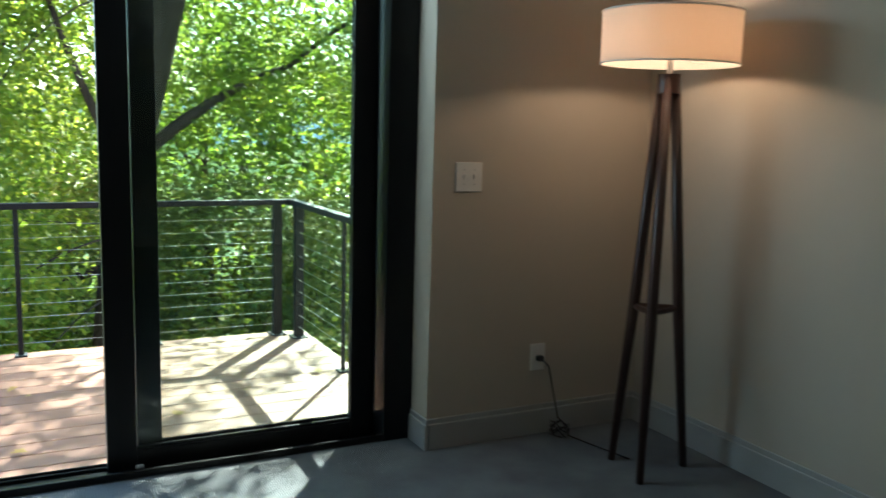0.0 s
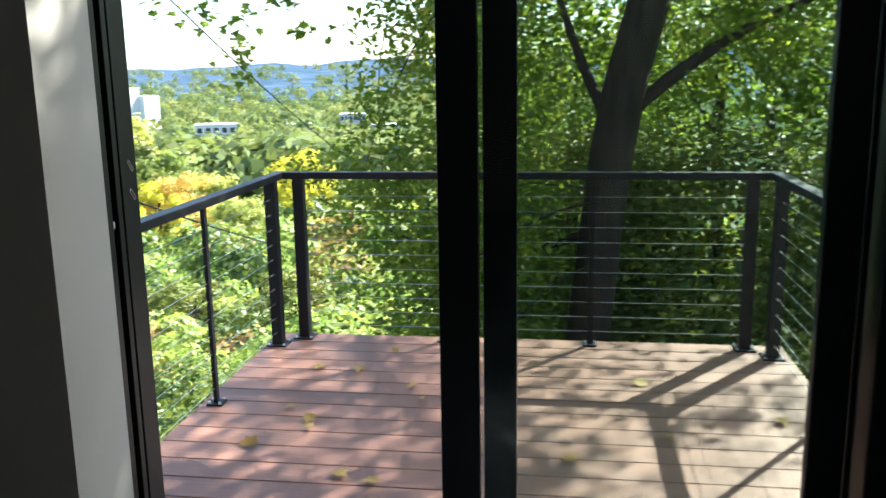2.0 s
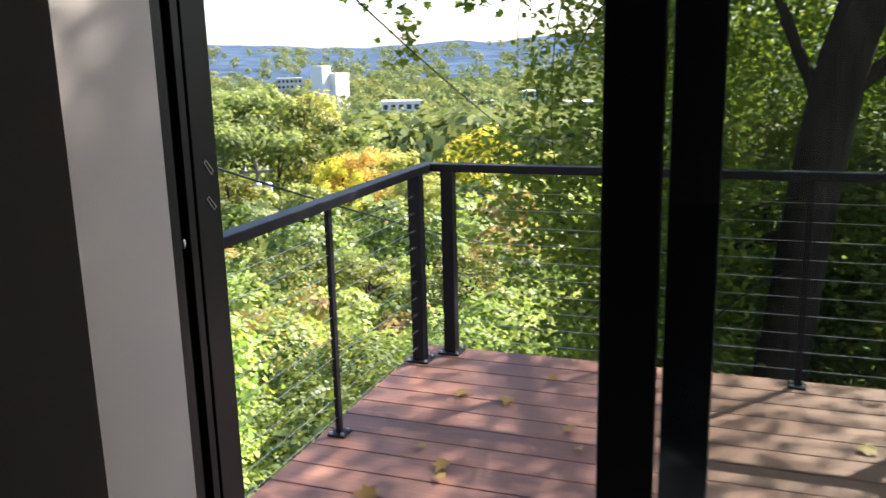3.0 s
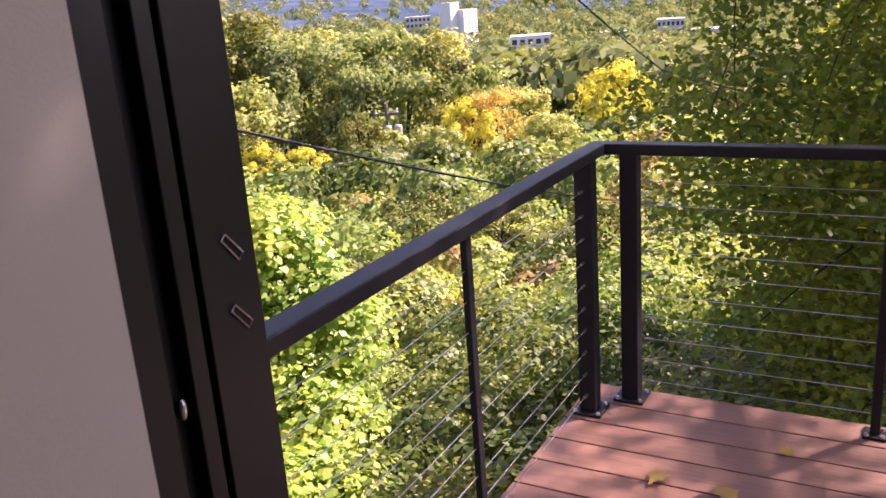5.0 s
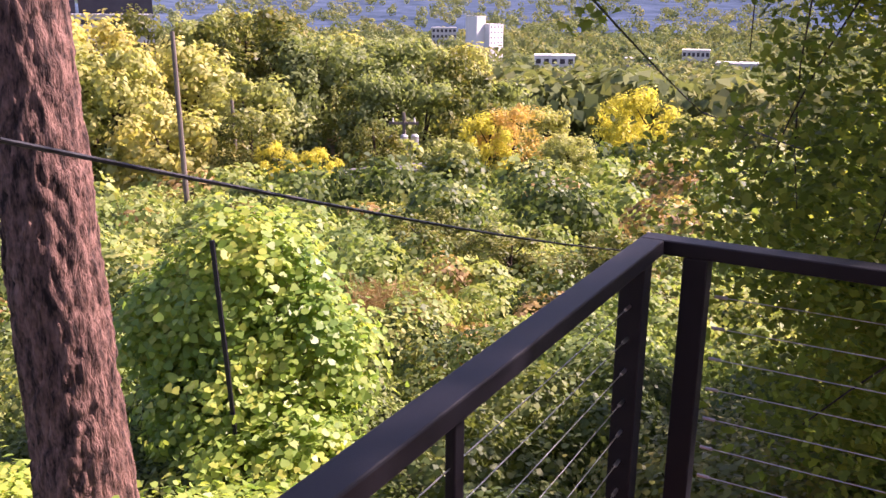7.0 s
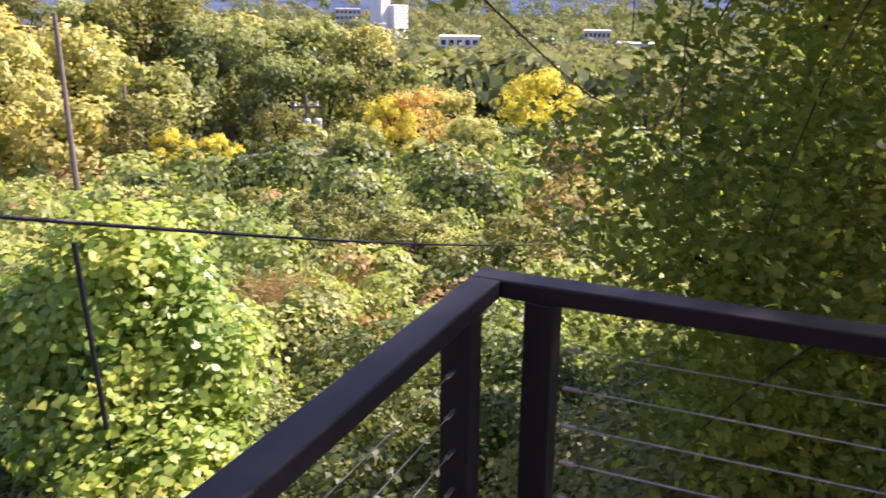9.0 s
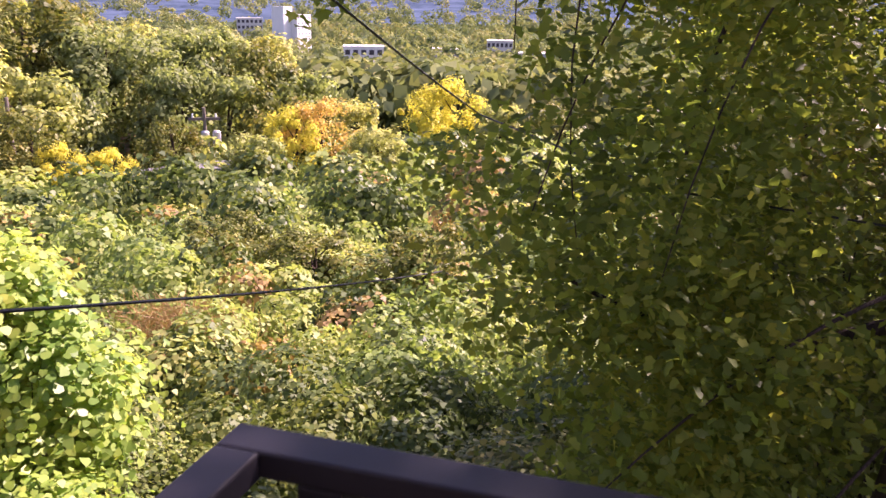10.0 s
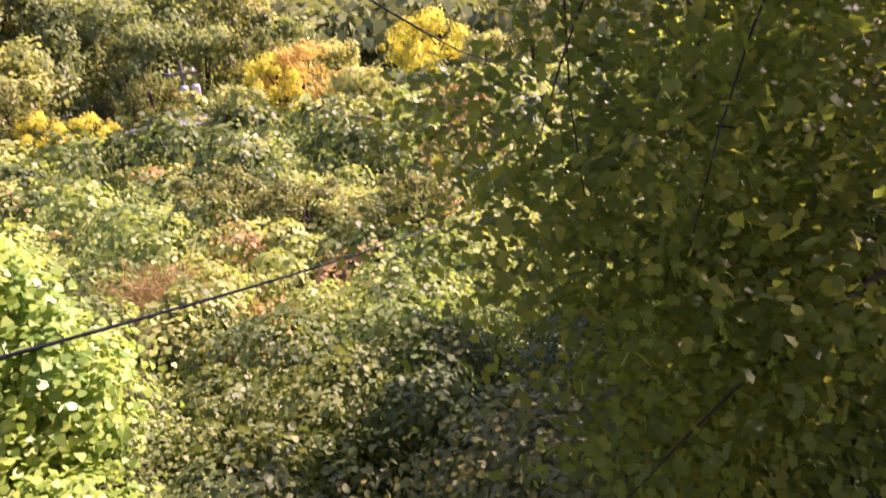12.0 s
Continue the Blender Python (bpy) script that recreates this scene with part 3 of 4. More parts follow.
for x, y in ((RX0, 1.975), (-1.342, RY), (0.985, RY), (RX1, 1.99)):
    post(x, y, 0.058, 0.058, 0.105)
for x in (-0.568, 0.204):
    post(x, RY, 0.03, 0.018, 0.07)
for x in (RX0, RX1):
    post(x, 1.128, 0.018, 0.03, 0.07)
    post(x, 0.24, 0.058, 0.058, 0.105)
for i in range(10):
    z = 0.075 + i * 0.079
    for pts in ([(RX0, 0.27, z), (RX0, 1.946, z)], [(-1.296, RY, z), (0.956, RY, z)], [(RX1, 0.27, z), (RX1, 1.961, z)]):
        bm = bmesh.new()
        tube(bm, pts, [0.0013, 0.0013], 6)
        a, b = Vector(pts[0]), Vector(pts[1])
        d = (b - a).normalized()
        tube(bm, [a, a + d * 0.03], [0.0045, 0.0045], 6)
        tube(bm, [b - d * 0.03, b], [0.0045, 0.0045], 6)
        rpart("cable", bm, M_STEEL)

# ---- fallen leaves on the deck ----
fl = [(-1.12, 1.62, 0.09), (-1.10, 1.10, 0.06), (-0.92, 1.60, 0.10), (-0.98, 0.98, 0.08), (-0.96, 0.90, 0.06), (-1.15, 0.72, 0.09), (-0.62, 1.40, 0.07), (-0.72, 0.50, 0.08), (-0.6, 0.36 + 0.1, 0.07), (-0.55, 1.25, 0.05), (0.42, 1.55, 0.09), (0.10, 0.72, 0.08), (0.95, 1.15, 0.08), (0.48, 0.95, 0.06), (-0.8, 1.9, 0.05)]
for x, y, s in fl:
    one = leaves("fallen_leaf", np.zeros((1, 3)), np.array([[rng.normal() * 0.15, rng.normal() * 0.15, 1.0]]), [s], MAPLE * np.array([0.75, 1.0]), M_FALLEN)
    one.location = (x, y, 0.016)
    tagged(one, "curled yellow brown fallen leaf on the deck boards", "leaf", group="fallen leaves on the deck")

# ---- maple beyond the deck ----
def limb(bm, a, b, r0, r1, bend, n=9, rough=0.12, sides=12):
    pts = curve_points(a, b, bend, n)
    tube(bm, pts, [r0 + (r1 - r0) * i / n for i in range(n + 1)], sides, rough)
    return pts


maple = thing("maple_tree", "tall leaning maple with dense green leaves", "tree", (0.1, 6.0, -3.6))
MT = Matrix.Translation((-0.1, -6.0, 3.6))


def mpart(name, bm, material, label="", smooth=True):
    bm.transform(MT)
    return part(name, bm, material, maple, label, smooth)


bm = bmesh.new()
tube(bm, [(0.05, 6.0, -3.7), (0.16, 6.0, -2.6), (0.30, 6.0, -1.2), (0.42, 6.02, 0.0), (0.50, 6.03, 0.7), (0.60, 6.05, 1.25), (0.76, 6.1, 1.9), (0.95, 6.15, 2.6), (1.25, 6.3, 3.8), (1.5, 6.5, 5.2), (1.7, 6.7, 7.0)], [0.34, 0.27, 0.225, 0.20, 0.20, 0.20, 0.185, 0.17, 0.14, 0.11, 0.05], 28, 0.12)
mpart("trunk", bm, M_BARK, "dark furrowed maple trunk")
BOUGHS = [((0.62, 6.05, 1.0), (2.35, 6.4, 2.05), 0.075, 0.03, (0, 0, 0.12)), ((0.45, 6.05, 0.95), (-0.15, 6.3, 2.5), 0.06, 0.03, (0, 0, -0.1)), ((2.35, 6.4, 2.05), (4.6, 6.6, 3.2), 0.03, 0.012, (0, 0, 0.2)),
         ((-0.15, 6.3, 2.5), (-1.0, 6.4, 4.6), 0.03, 0.01, (0, 0, 0.1)), ((0.4, 6.1, -0.15), (-0.35, 6.2, -0.45), 0.06, 0.03, (0, 0, 0.06)), ((-0.35, 6.2, -0.45), (-1.7, 6.0, -0.1), 0.03, 0.01, (0, 0, -0.1)),
         ((1.1, 6.2, 3.2), (3.6, 5.4, 5.2), 0.07, 0.02, (0, 0, 0.3)), ((1.0, 6.2, 3.0), (-2.2, 5.8, 4.4), 0.06, 0.015, (0, 0, 0.5)), ((-2.2, 5.8, 4.4), (-3.7, 5.6, 2.4), 0.015, 0.006, (-0.4, 0, 0.4)), ((1.3, 6.3, 4.2), (2.0, 4.0, 6.2), 0.05, 0.015, (0, 0, 0.2)),
         ((1.2, 6.3, 3.9), (0.6, 8.8, 6.0), 0.06, 0.015, (0, 0, 0.2)), ((1.5, 6.5, 5.0), (4.4, 7.4, 7.0), 0.05, 0.012, (0, 0, 0.2)), ((-1.0, 6.2, 3.7), (-1.9, 5.4, 1.2), 0.011, 0.003, (-0.3, 0, 0.3)), ((-0.5, 6.2, 3.5), (-1.5, 5.2, 0.2), 0.010, 0.003, (-0.5, 0, 0.3)), ((0.4, 8.0, 3.5), (-1.2, 7.6, -1.6), 0.03, 0.008, (-0.5, 0, 0.5)), ((0.1, 6.1, 3.0), (-1.7, 5.0, 0.5), 0.012, 0.003, (-0.25, 0, 0.25)), ((0.3, 6.0, 2.6), (-1.1, 4.9, 0.3), 0.010, 0.003, (-0.2, -0.2, 0.3)), ((0.35, 5.9, 0.2), (-1.3, 4.7, -0.7), 0.013, 0.004, (0, 0, 0.2)), ((0.4, 5.9, -0.4), (-0.7, 4.4, -1.1), 0.012, 0.004, (0, 0, 0.2))]
branch_pts = []
for a, b, r0, r1, bend in BOUGHS:
    bm = bmesh.new()
    branch_pts += limb(bm, a, b, r0, r1, bend)
    mpart("limb", bm, M_BARK)
branch_pts = np.array([tuple(p) for p in branch_pts])


def spray(centres, spreads, per, size, flat=0.55, sag=0.25):
    """Leaves gathered in layered sprays round the centres, hanging a little."""
    n = len(centres)
    c = np.repeat(centres, per, axis=0)
    off = rng.normal(size=(n * per, 3)) * np.repeat(spreads, per)[:, None]
    off[:, 2] *= flat
    off[:, 2] -= sag * np.hypot(off[:, 0], off[:, 1])
    pos = c + off
    nor = rng.normal(size=(n * per, 3)) * 0.55 + np.array([0.1, -0.1, 0.9])
    return pos, nor, size * rng.uniform(0.65, 1.25, n * per)


def ellipsoid(n, centre, radii, shell=0.5):
    v = rng.normal(size=(n, 3))
    v /= np.linalg.norm(v, axis=1, keepdims=True)
    return np.array(centre) + v * (rng.uniform(shell, 1, n) ** 0.6)[:, None] * np.array(radii)


groups = [ellipsoid(330, (2.3, 6.9, 5.6), (4.6, 3.8, 3.6), 0.2), ellipsoid(170, (-0.7, 6.7, 3.2), (1.5, 1.5, 2.6), 0.2), ellipsoid(120, (3.2, 7.4, 2.6), (2.0, 1.5, 1.4), 0.2),
          ellipsoid(190, (0.7, 8.7, 2.2), (2.4, 0.9, 2.4), 0.2), ellipsoid(130, (-0.85, 6.2, -0.3), (1.0, 1.3, 2.2), 0.1), ellipsoid(20, (1.6, 3.75, 5.1), (1.1, 0.7, 1.0), 0.1), branch_pts[(branch_pts[:, 1] < 7.5) & (np.hypot(branch_pts[:, 0] - 0.6, branch_pts[:, 1] - 6.1) > 0.9)], np.array([(-2.35, 6.15, 0.70), (-2.2, 6.0, 0.5), (-2.5, 6.3, 0.45), (-2.05, 5.8, 0.75), (-2.1, 5.9, 0.2), (-1.9, 5.7, -0.1), (-1.75, 5.3, 0.45), (-1.6, 5.2, 0.2)]), ellipsoid(60, (2.6, 4.0, 5.0), (1.6, 1.3, 1.0), 0.2)]
cen = np.concatenate(groups)
cast_x, cast_y = cen[:, 0] - cen[:, 2] * SUN_DIR.x / SUN_DIR.z, cen[:, 1] - cen[:, 2] * SUN_DIR.y / SUN_DIR.z
thin = rng.uniform(0, 1, len(cen)) < np.where(cen[:, 2] < 2.2, 0, np.where((cast_x > -0.2) & (cast_x < 1.9) & (cast_y > -0.6) & (cast_y < 2.5), 0.66, np.where((cast_x > -1.9) & (cast_x < 0.0) & (cast_y > -0.6) & (cast_y < 2.5), 0.0, 0.0)))
keep = ~thin & ~((np.abs(cen[:, 0] - 0.6) < 0.85) & (cen[:, 1] < 6.7) & (cen[:, 2] < 2.9)) & (cen[:, 1] > 3.0)
cen = cen[keep]
pos, nor, size = spray(cen, rng.uniform(0.16, 0.34, len(cen)), 112, 0.060)
ok = (pos[:, 1] > 2.7) & ~((np.abs(pos[:, 0] - 0.55 - 0.1 * pos[:, 2]) < 0.42) & (pos[:, 1] < 6.3) & (pos[:, 2] < 2.6) & (pos[:, 2] > -1.2)) & ~((pos[:, 0] < -1.85 - 0.25 * np.clip(1.1 - pos[:, 2], 0, 0.4) / 0.4) & (pos[:, 2] > 0.7) & (pos[:, 2] < 3.2))
crown = leaves("crown", pos[ok] - np.array((0.1, 6.0, -3.6)), nor[ok], size[ok], MAPLE_SMALL * np.array([0.82, 1.1]), M_MAPLE, maple, droop=0.8)
crown["label"] = "dense green five-lobed maple leaves"
sprig_c = np.array([(-3.75, 5.6, 2.35), (-3.6, 5.6, 2.05), (-3.35, 5.6, 2.25), (-3.2, 5.55, 1.95), (-3.05, 5.6, 1.65), (-2.9, 5.6, 1.9), (-2.75, 5.6, 2.2), (-2.5, 5.6, 2.1), (-2.3, 5.6, 1.85), (-3.0, 5.6, 1.45), (-2.2, 5.7, 2.4), (-3.5, 5.6, 2.6), (-2.6, 5.7, 2.7), (-3.0, 5.7, 2.6)])
pos, nor, size = spray(sprig_c, np.full(len(sprig_c), 0.09), 18, 0.10, 0.9)
sprig = leaves("sprig", pos - np.array((0.1, 6.0, -3.6)), nor, size, MAPLE, M_MAPLE, maple, droop=0.8)
sprig["kind"] = "stuff"
bm = bmesh.new()
for c in sprig_c:
    tube(bm, curve_points((c[0] * 0.6 - 1.1, 5.7, 3.3), c, (0, 0, 0.1), 5), [0.006, 0.005, 0.004, 0.004, 0.003, 0.002], 5)
mpart("twigs", bm, M_BARK)

# ---- brush under the maple, thick and dark ----


def bush(name, label, centre, radii, n, size, outline, material, category="bush"):
    z0 = float(slope(np.array(centre[0]), np.array(centre[1])))
    t = thing(name, label, category, (centre[0], centre[1], z0))
    bm = bmesh.new()
    for k in range(7):
        a = k * 0.9
        tip = (radii[0] * 0.6 * math.cos(a), radii[1] * 0.6 * math.sin(a), centre[2] - z0 + radii[2] * 0.5)
        tube(bm, curve_points((0.05 * math.cos(a), 0.05 * math.sin(a), -0.1), tip, (0.1 * math.sin(a), 0, 0.1), 5), [0.02, 0.018, 0.015, 0.012, 0.008, 0.004], 5)
    part("branchwork", bm, M_BARK, t)
    c = ellipsoid(max(n // 40, 4), (0, 0, centre[2] - z0), radii, 0.55)
    p, nn, s = spray(c, np.full(len(c), min(radii) * 0.16 + 0.05), 40, size, 0.7, 0.2)
    nn = nn + (p - np.array((0, 0, centre[2] - z0))) / np.array(radii) * 0.9
    leaves("foliage", p, nn, s, outline, material, t)
    return t


for cx, cy, cz, rx, ry, rz, n in ((1.9, 7.6, -0.7, 1.7, 1.1, 1.5, 9000), (3.6, 7.0, -0.9, 1.5, 1.2, 1.6, 7000), (0.3, 8.4, -0.8, 1.5, 1.0, 1.7, 7000), (-1.0, 5.6, -2.6, 1.3, 1.4, 1.2, 9000), (0.6, 4.6, -2.3, 1.2, 1.0, 0.8, 6000), (2.2, 4.4, -1.8, 1.0, 1.2, 1.2, 5000), (-2.1, 7.8, -3.2, 1.2, 1.3, 0.9, 6000), (-3.0, 4.6, -3.0, 1.3, 1.2, 0.6, 6000)):
    bush("understorey_bush", "dense dark green understorey bush below the maple", (cx, cy, cz), (rx, ry, rz), int(n * 1.5), 0.068, HEART, M_SHRUB)

# ---- woodland beyond the maple ----


def wood_tree(x, y, top, width, n, leaf):
    z0 = float(slope(np.array(x), np.array(y)))
    t = thing("woodland_tree", "leafy green woodland tree standing beyond the maple", "tree", (x, y, z0), group="woodland trees")
    h = top - z0
    bm = bmesh.new()
    tube(bm, [(0, 0, -0.2), (0.05, 0.02, h * 0.3), (-0.05, 0, h * 0.6), (0.05, 0, h * 0.92)], [0.16, 0.13, 0.09, 0.02], 10, 0.1)
    for k in range(6):
        a = k * 1.9 + x
        limb(bm, (0, 0, h * (0.25 + 0.1 * k)), (width * 0.8 * math.cos(a), width * 0.8 * math.sin(a), h * (0.38 + 0.1 * k)), 0.05, 0.012, (0, 0, 0.2), 6, 0.1, 7)
    part("trunk", bm, M_BARK, t, smooth=True)
    c = ellipsoid(n // 50, (0, 0, h * 0.55), (width, width, h * 0.5), 0.35)
    p, nn, s_ = spray(c, rng.uniform(0.2, 0.42, len(c)), 50, leaf)
    leaves("crown", p, nn, s_, HEART, M_MAPLE, t, droop=0.6)
    return t


for x, y, top, width, n in ((2.6, 12.5, 4.5, 2.4, 7500), (5.8, 11.8, 5.0, 2.3, 7000), (4.4, 17.0, 6.5, 2.8, 6500), (0.2, 13.0, 3.0, 2.0, 6500), (-0.9, 15.5, 1.2, 1.8, 5000), (8.6, 15.5, 5.5, 2.6, 6000)):
    wood_tree(x, y, top, width, n, 0.14)

# ---- vine-covered mound by the stake ----
for cx, cy, cz, rx, ry, rz, n, lf in ((-8.7, 8.4, -2.3, 1.0, 1.0, 1.15, 7000, 0.115), (-7.9, 8.3, -3.0, 1.0, 0.95, 1.0, 6000, 0.11), (-9.4, 8.0, -2.9, 1.0, 0.9, 0.9, 5000, 0.115), (-8.3, 7.5, -3.5, 1.2, 1.0, 0.75, 5000, 0.11), (-7.1, 7.1, -3.8, 1.2, 1.1, 0.6, 5000, 0.10)):
    bush("vine_mound", "bright yellow-green grape vine heaped over a stump", (cx, cy, cz), (rx, ry, rz), n, lf, HEART, M_BRIGHT, "vine")
for cx, cy, cz, rx, ry, rz, n in ((-6.0, 4.3, -3.2, 0.9, 0.8, 0.6, 3500), (-8.4, 4.0, -3.5, 1.4, 1.2, 0.6, 5000), (-5.8, 5.2, -3.5, 1.0, 0.9, 0.5, 3500)):
    bush("vine_mound", "low green grape vine at the foot of a trunk", (cx, cy, cz), (rx, ry, rz), n, 0.095, HEART, M_BRIGHT, "vine")

# ---- near trunk with reddish scaly bark ----
near = thing("near_tree", "thick leaning tree trunk with reddish scaly bark", "tree", (-6.75, 4.2, -3.6))
bm = bmesh.new()
rows = [(-6.65, 4.15, -3.9, 0.50), (-6.72, 4.2, -3.0, 0.40), (-6.80, 4.25, -2.0, 0.36), (-6.92, 4.3, -0.8, 0.345), (-7.05, 4.38, 0.4, 0.335), (-7.25, 4.48, 1.8, 0.32), (-7.5, 4.6, 3.4, 0.28), (-7.9, 4.8, 6.0, 0.2)]
pts, rad = [], []
for (x, y, z, r), (x2, y2, z2, r2) in zip(rows, rows[1:]):
    for k in range(30):
        pts.append(Vector((x, y, z)).lerp(Vector((x2, y2, z2)), k / 30)), rad.append(r + (r2 - r) * k / 30)
tube(bm, pts, rad, 110, 0.05)
# bark plates: long scales standing proud of the furrows
for v_ in bm.verts:
    q = v_.co
    n_ = noise.noise(Vector((q.x * 17, q.y * 17, q.z * 4.5)))
    n2_ = noise.noise(Vector((q.x * 34 + 5, q.y * 34, q.z * 10)))
    lift_ = 0.032 * min(1, max(0, 1.6 * abs(n_) * 2)) + 0.014 * n2_
    axis = Vector((-6.80 - 0.115 * (q.z + 2), 4.25 + 0.065 * (q.z + 2), q.z))
    v_.co += (q - axis).normalized() * lift_
bm.transform(Matrix.Translation((6.75, -4.2, 3.6)))
part("trunk", bm, M_BARK2, near, smooth=True)
bm = bmesh.new()
for a, b, r0 in (((-7.5, 4.6, 3.4), (-9.2, 5.8, 6.5), 0.14), ((-7.7, 4.7, 4.6), (-6.0, 3.6, 7.2), 0.11)):
    limb(bm, a, b, r0, 0.03, (0, 0, 0.3))
bm.transform(Matrix.Translation((6.75, -4.2, 3.6)))
part("limb", bm, M_BARK2, near, smooth=True)
c = ellipsoid(70, (-8.2, 5.2, 8.2), (2.6, 2.6, 1.8), 0.3)
p, nn, s = spray(c, np.full(len(c), 0.3), 40, 0.13)
leaves("crown", p - np.array((-6.75, 4.2, -3.6)), nn, s, MAPLE, M_MAPLE, near)

# ---- stake and wires ----
stake = thing("metal_stake", "dark leaning steel fence stake among the vines", "stake", (-7.45, 6.72, -3.6))
bm = boxes(((-0.03, -0.006, -0.3), (0.03, 0.006, 2.55)), ((-0.006, 0.006, -0.3), (0.006, 0.04, 2.55)), bevel=0.001)
bm.transform(Matrix.Rotation(radians(-4), 4, "Y"))
part("bar", bm, M_RAIL, stake)


def wire(name, label, a, b, sag, r):
    bm = bmesh.new()
    pts = curve_points(a, b, (0, 0, -sag), 28)
    tube(bm, pts, [r] * len(pts), 6)
    return tagged(part(name, bm, M_RUBBER), label, "wire")


wire("overhead_wire", "thin black wire strung low from the house over the hillside", (-2.528, YO, 1.517), (-3.027, 7.923, -0.795), 0.069, 0.0065)
wire("wire_tail", "black wire end caught on a maple twig", (-3.027, 7.923, -0.795), (-1.7, 6.0, -0.1), 0.12, 0.003)
bm = bmesh.new()
run = curve_points((-2.454, 0.150, 3.068), (-2.707, 7.778, 0.563), (0, 0, -0.098), 14) + [(-1.2, 6.25, 0.4), (0.4, 6.05, 0.3)]
tube(bm, run, [0.007] * len(run), 6)
tagged(part("overhead_wire", bm, M_RUBBER), "black twisted service wire running into the maple leaves", "wire")

# ---- hillside vines: leaves past counting ----


def hillside(name, n, r0, r1, size_of, az0, az1, outline, material, label):
    u = rng.uniform(0, 1, n)
    r = r0 * (r1 / r0) ** u
    a = np.radians(rng.uniform(az0, az1, n))
    x, y = -1 - np.sin(a) * r, np.cos(a) * r
    e = 0.12 + 0.004 * r
    h = slope(x, y) + cover(x, y)
    hx = slope(x + e, y) + cover(x + e, y)
    hy = slope(x, y + e) + cover(x, y + e)
    nor = np.stack([-(hx - h) / e, -(hy - h) / e, np.ones(n)], -1)
    nor /= np.linalg.norm(nor, axis=1, keepdims=True)
    s = size_of(r) * rng.uniform(0.6, 1.3, n)
    depth = rng.exponential(0.35, n) * np.minimum(0.45, s * 2.0) - s * 0.9
    pos = np.stack([x, y, h], -1) - nor * depth[:, None] + rng.normal(size=(n, 3)) * np.minimum(0.1, s * 0.8)[:, None]
    nor = nor + rng.normal(size=(n, 3)) * 0.5
    ok = ~((np.abs(x - 0.6) < 3.0) & (y < 2.6))
    ob = leaves(name, pos[ok], nor[ok], s[ok], outline, material)
    return tagged(ob, label, "vines", kind="stuff")


# near sheet uses the darker leaf, coloured for the shade below the deck
hillside("hillside_vines", 110000, 3.0, 14.0, lambda r: np.maximum(0.07, 0.0065 * r), -25, 75, HEART, M_VINE_DARK_SHADED, "green vines and brush, darkened for shade, heaped over the near slope")
hillside("hillside_vines", 260000, 11.0, 80.0, lambda r: 0.0062 * r, -12, 66, OVAL, M_VINE, "sunlit green and yellow vines covering the hillside")


def heaps(spots, material, label):
    """Vines heaped over stumps and shrubs: lumpy overhanging domes of leaves, (x, y, radius, height) each."""
    pos, nor, size = [], [], []
    for x, y, rad, tall in spots:
        r = math.hypot(x + 1, y)
        s_ = max(0.085, 0.0066 * r)
        n = int(min(5.2 * rad * rad / (s_ * s_), 2600))
        v_ = rng.normal(size=(n, 3))
        v_[:, 2] = np.abs(v_[:, 2]) - 0.25
        v_ /= np.linalg.norm(v_, axis=1, keepdims=True)
        lob = rng.normal(size=(9, 3))
        lob /= np.linalg.norm(lob, axis=1, keepdims=True)
        swell = 0.68 + 0.42 * np.max(np.clip(v_ @ lob.T, 0, 1) ** 5, axis=1)
        q = v_ * (swell * (1 - rng.exponential(0.06, n)))[:, None] * np.array([rad, rad, rad * tall])
        z = float(slope(np.array(x), np.array(y)) + cover(np.array(x), np.array(y)))
        pos.append(q + np.array([x, y, z + 0.2 * rad]))
        nor.append(v_ / np.array([1, 1, tall]) + rng.normal(size=(n, 3)) * 0.38)
        size.append(s_ * rng.uniform(0.6, 1.35, n))
    return tagged(leaves("vine_heaps", np.concatenate(pos), np.concatenate(nor), np.concatenate(size), HEART, material), label, "vines", kind="stuff")


heap_spots = {"green": [], "dark": [], "russet": []}
while sum(map(len, heap_spots.values())) < 620:
    r, a = 8.5 * (76 / 8.5) ** rng.uniform(0, 1) ** 0.8, radians(rng.uniform(-10, 64))
    x, y = -1 - math.sin(a) * r, math.cos(a) * r
    if (x > -3.6 and y < 10.0) or (x < -6.2 and y < 9.6 and x > -10.5):
        continue
    # heaps within 13 m are all coloured for shade, farther ones dark at random
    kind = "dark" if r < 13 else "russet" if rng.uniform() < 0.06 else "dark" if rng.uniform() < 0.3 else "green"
    rad = float(np.interp(r, [8, 20, 45, 76], [0.55, 0.95, 1.5, 2.0])) * rng.uniform(0.6, 1.4)
    heap_spots[kind].append((x, y, rad, rng.uniform(0.6, 1.0)))
# dark bushes down the slope, then heaps by the deck coloured for its shade
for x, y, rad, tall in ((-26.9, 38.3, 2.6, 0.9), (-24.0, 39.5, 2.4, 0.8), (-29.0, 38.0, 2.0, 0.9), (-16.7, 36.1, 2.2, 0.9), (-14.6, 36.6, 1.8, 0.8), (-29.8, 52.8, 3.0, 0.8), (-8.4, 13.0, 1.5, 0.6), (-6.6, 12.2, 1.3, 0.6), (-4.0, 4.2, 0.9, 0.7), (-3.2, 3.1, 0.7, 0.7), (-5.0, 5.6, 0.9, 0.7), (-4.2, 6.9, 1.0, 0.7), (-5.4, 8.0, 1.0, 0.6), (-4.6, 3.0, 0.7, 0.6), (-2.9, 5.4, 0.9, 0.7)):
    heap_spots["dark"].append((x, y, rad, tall))
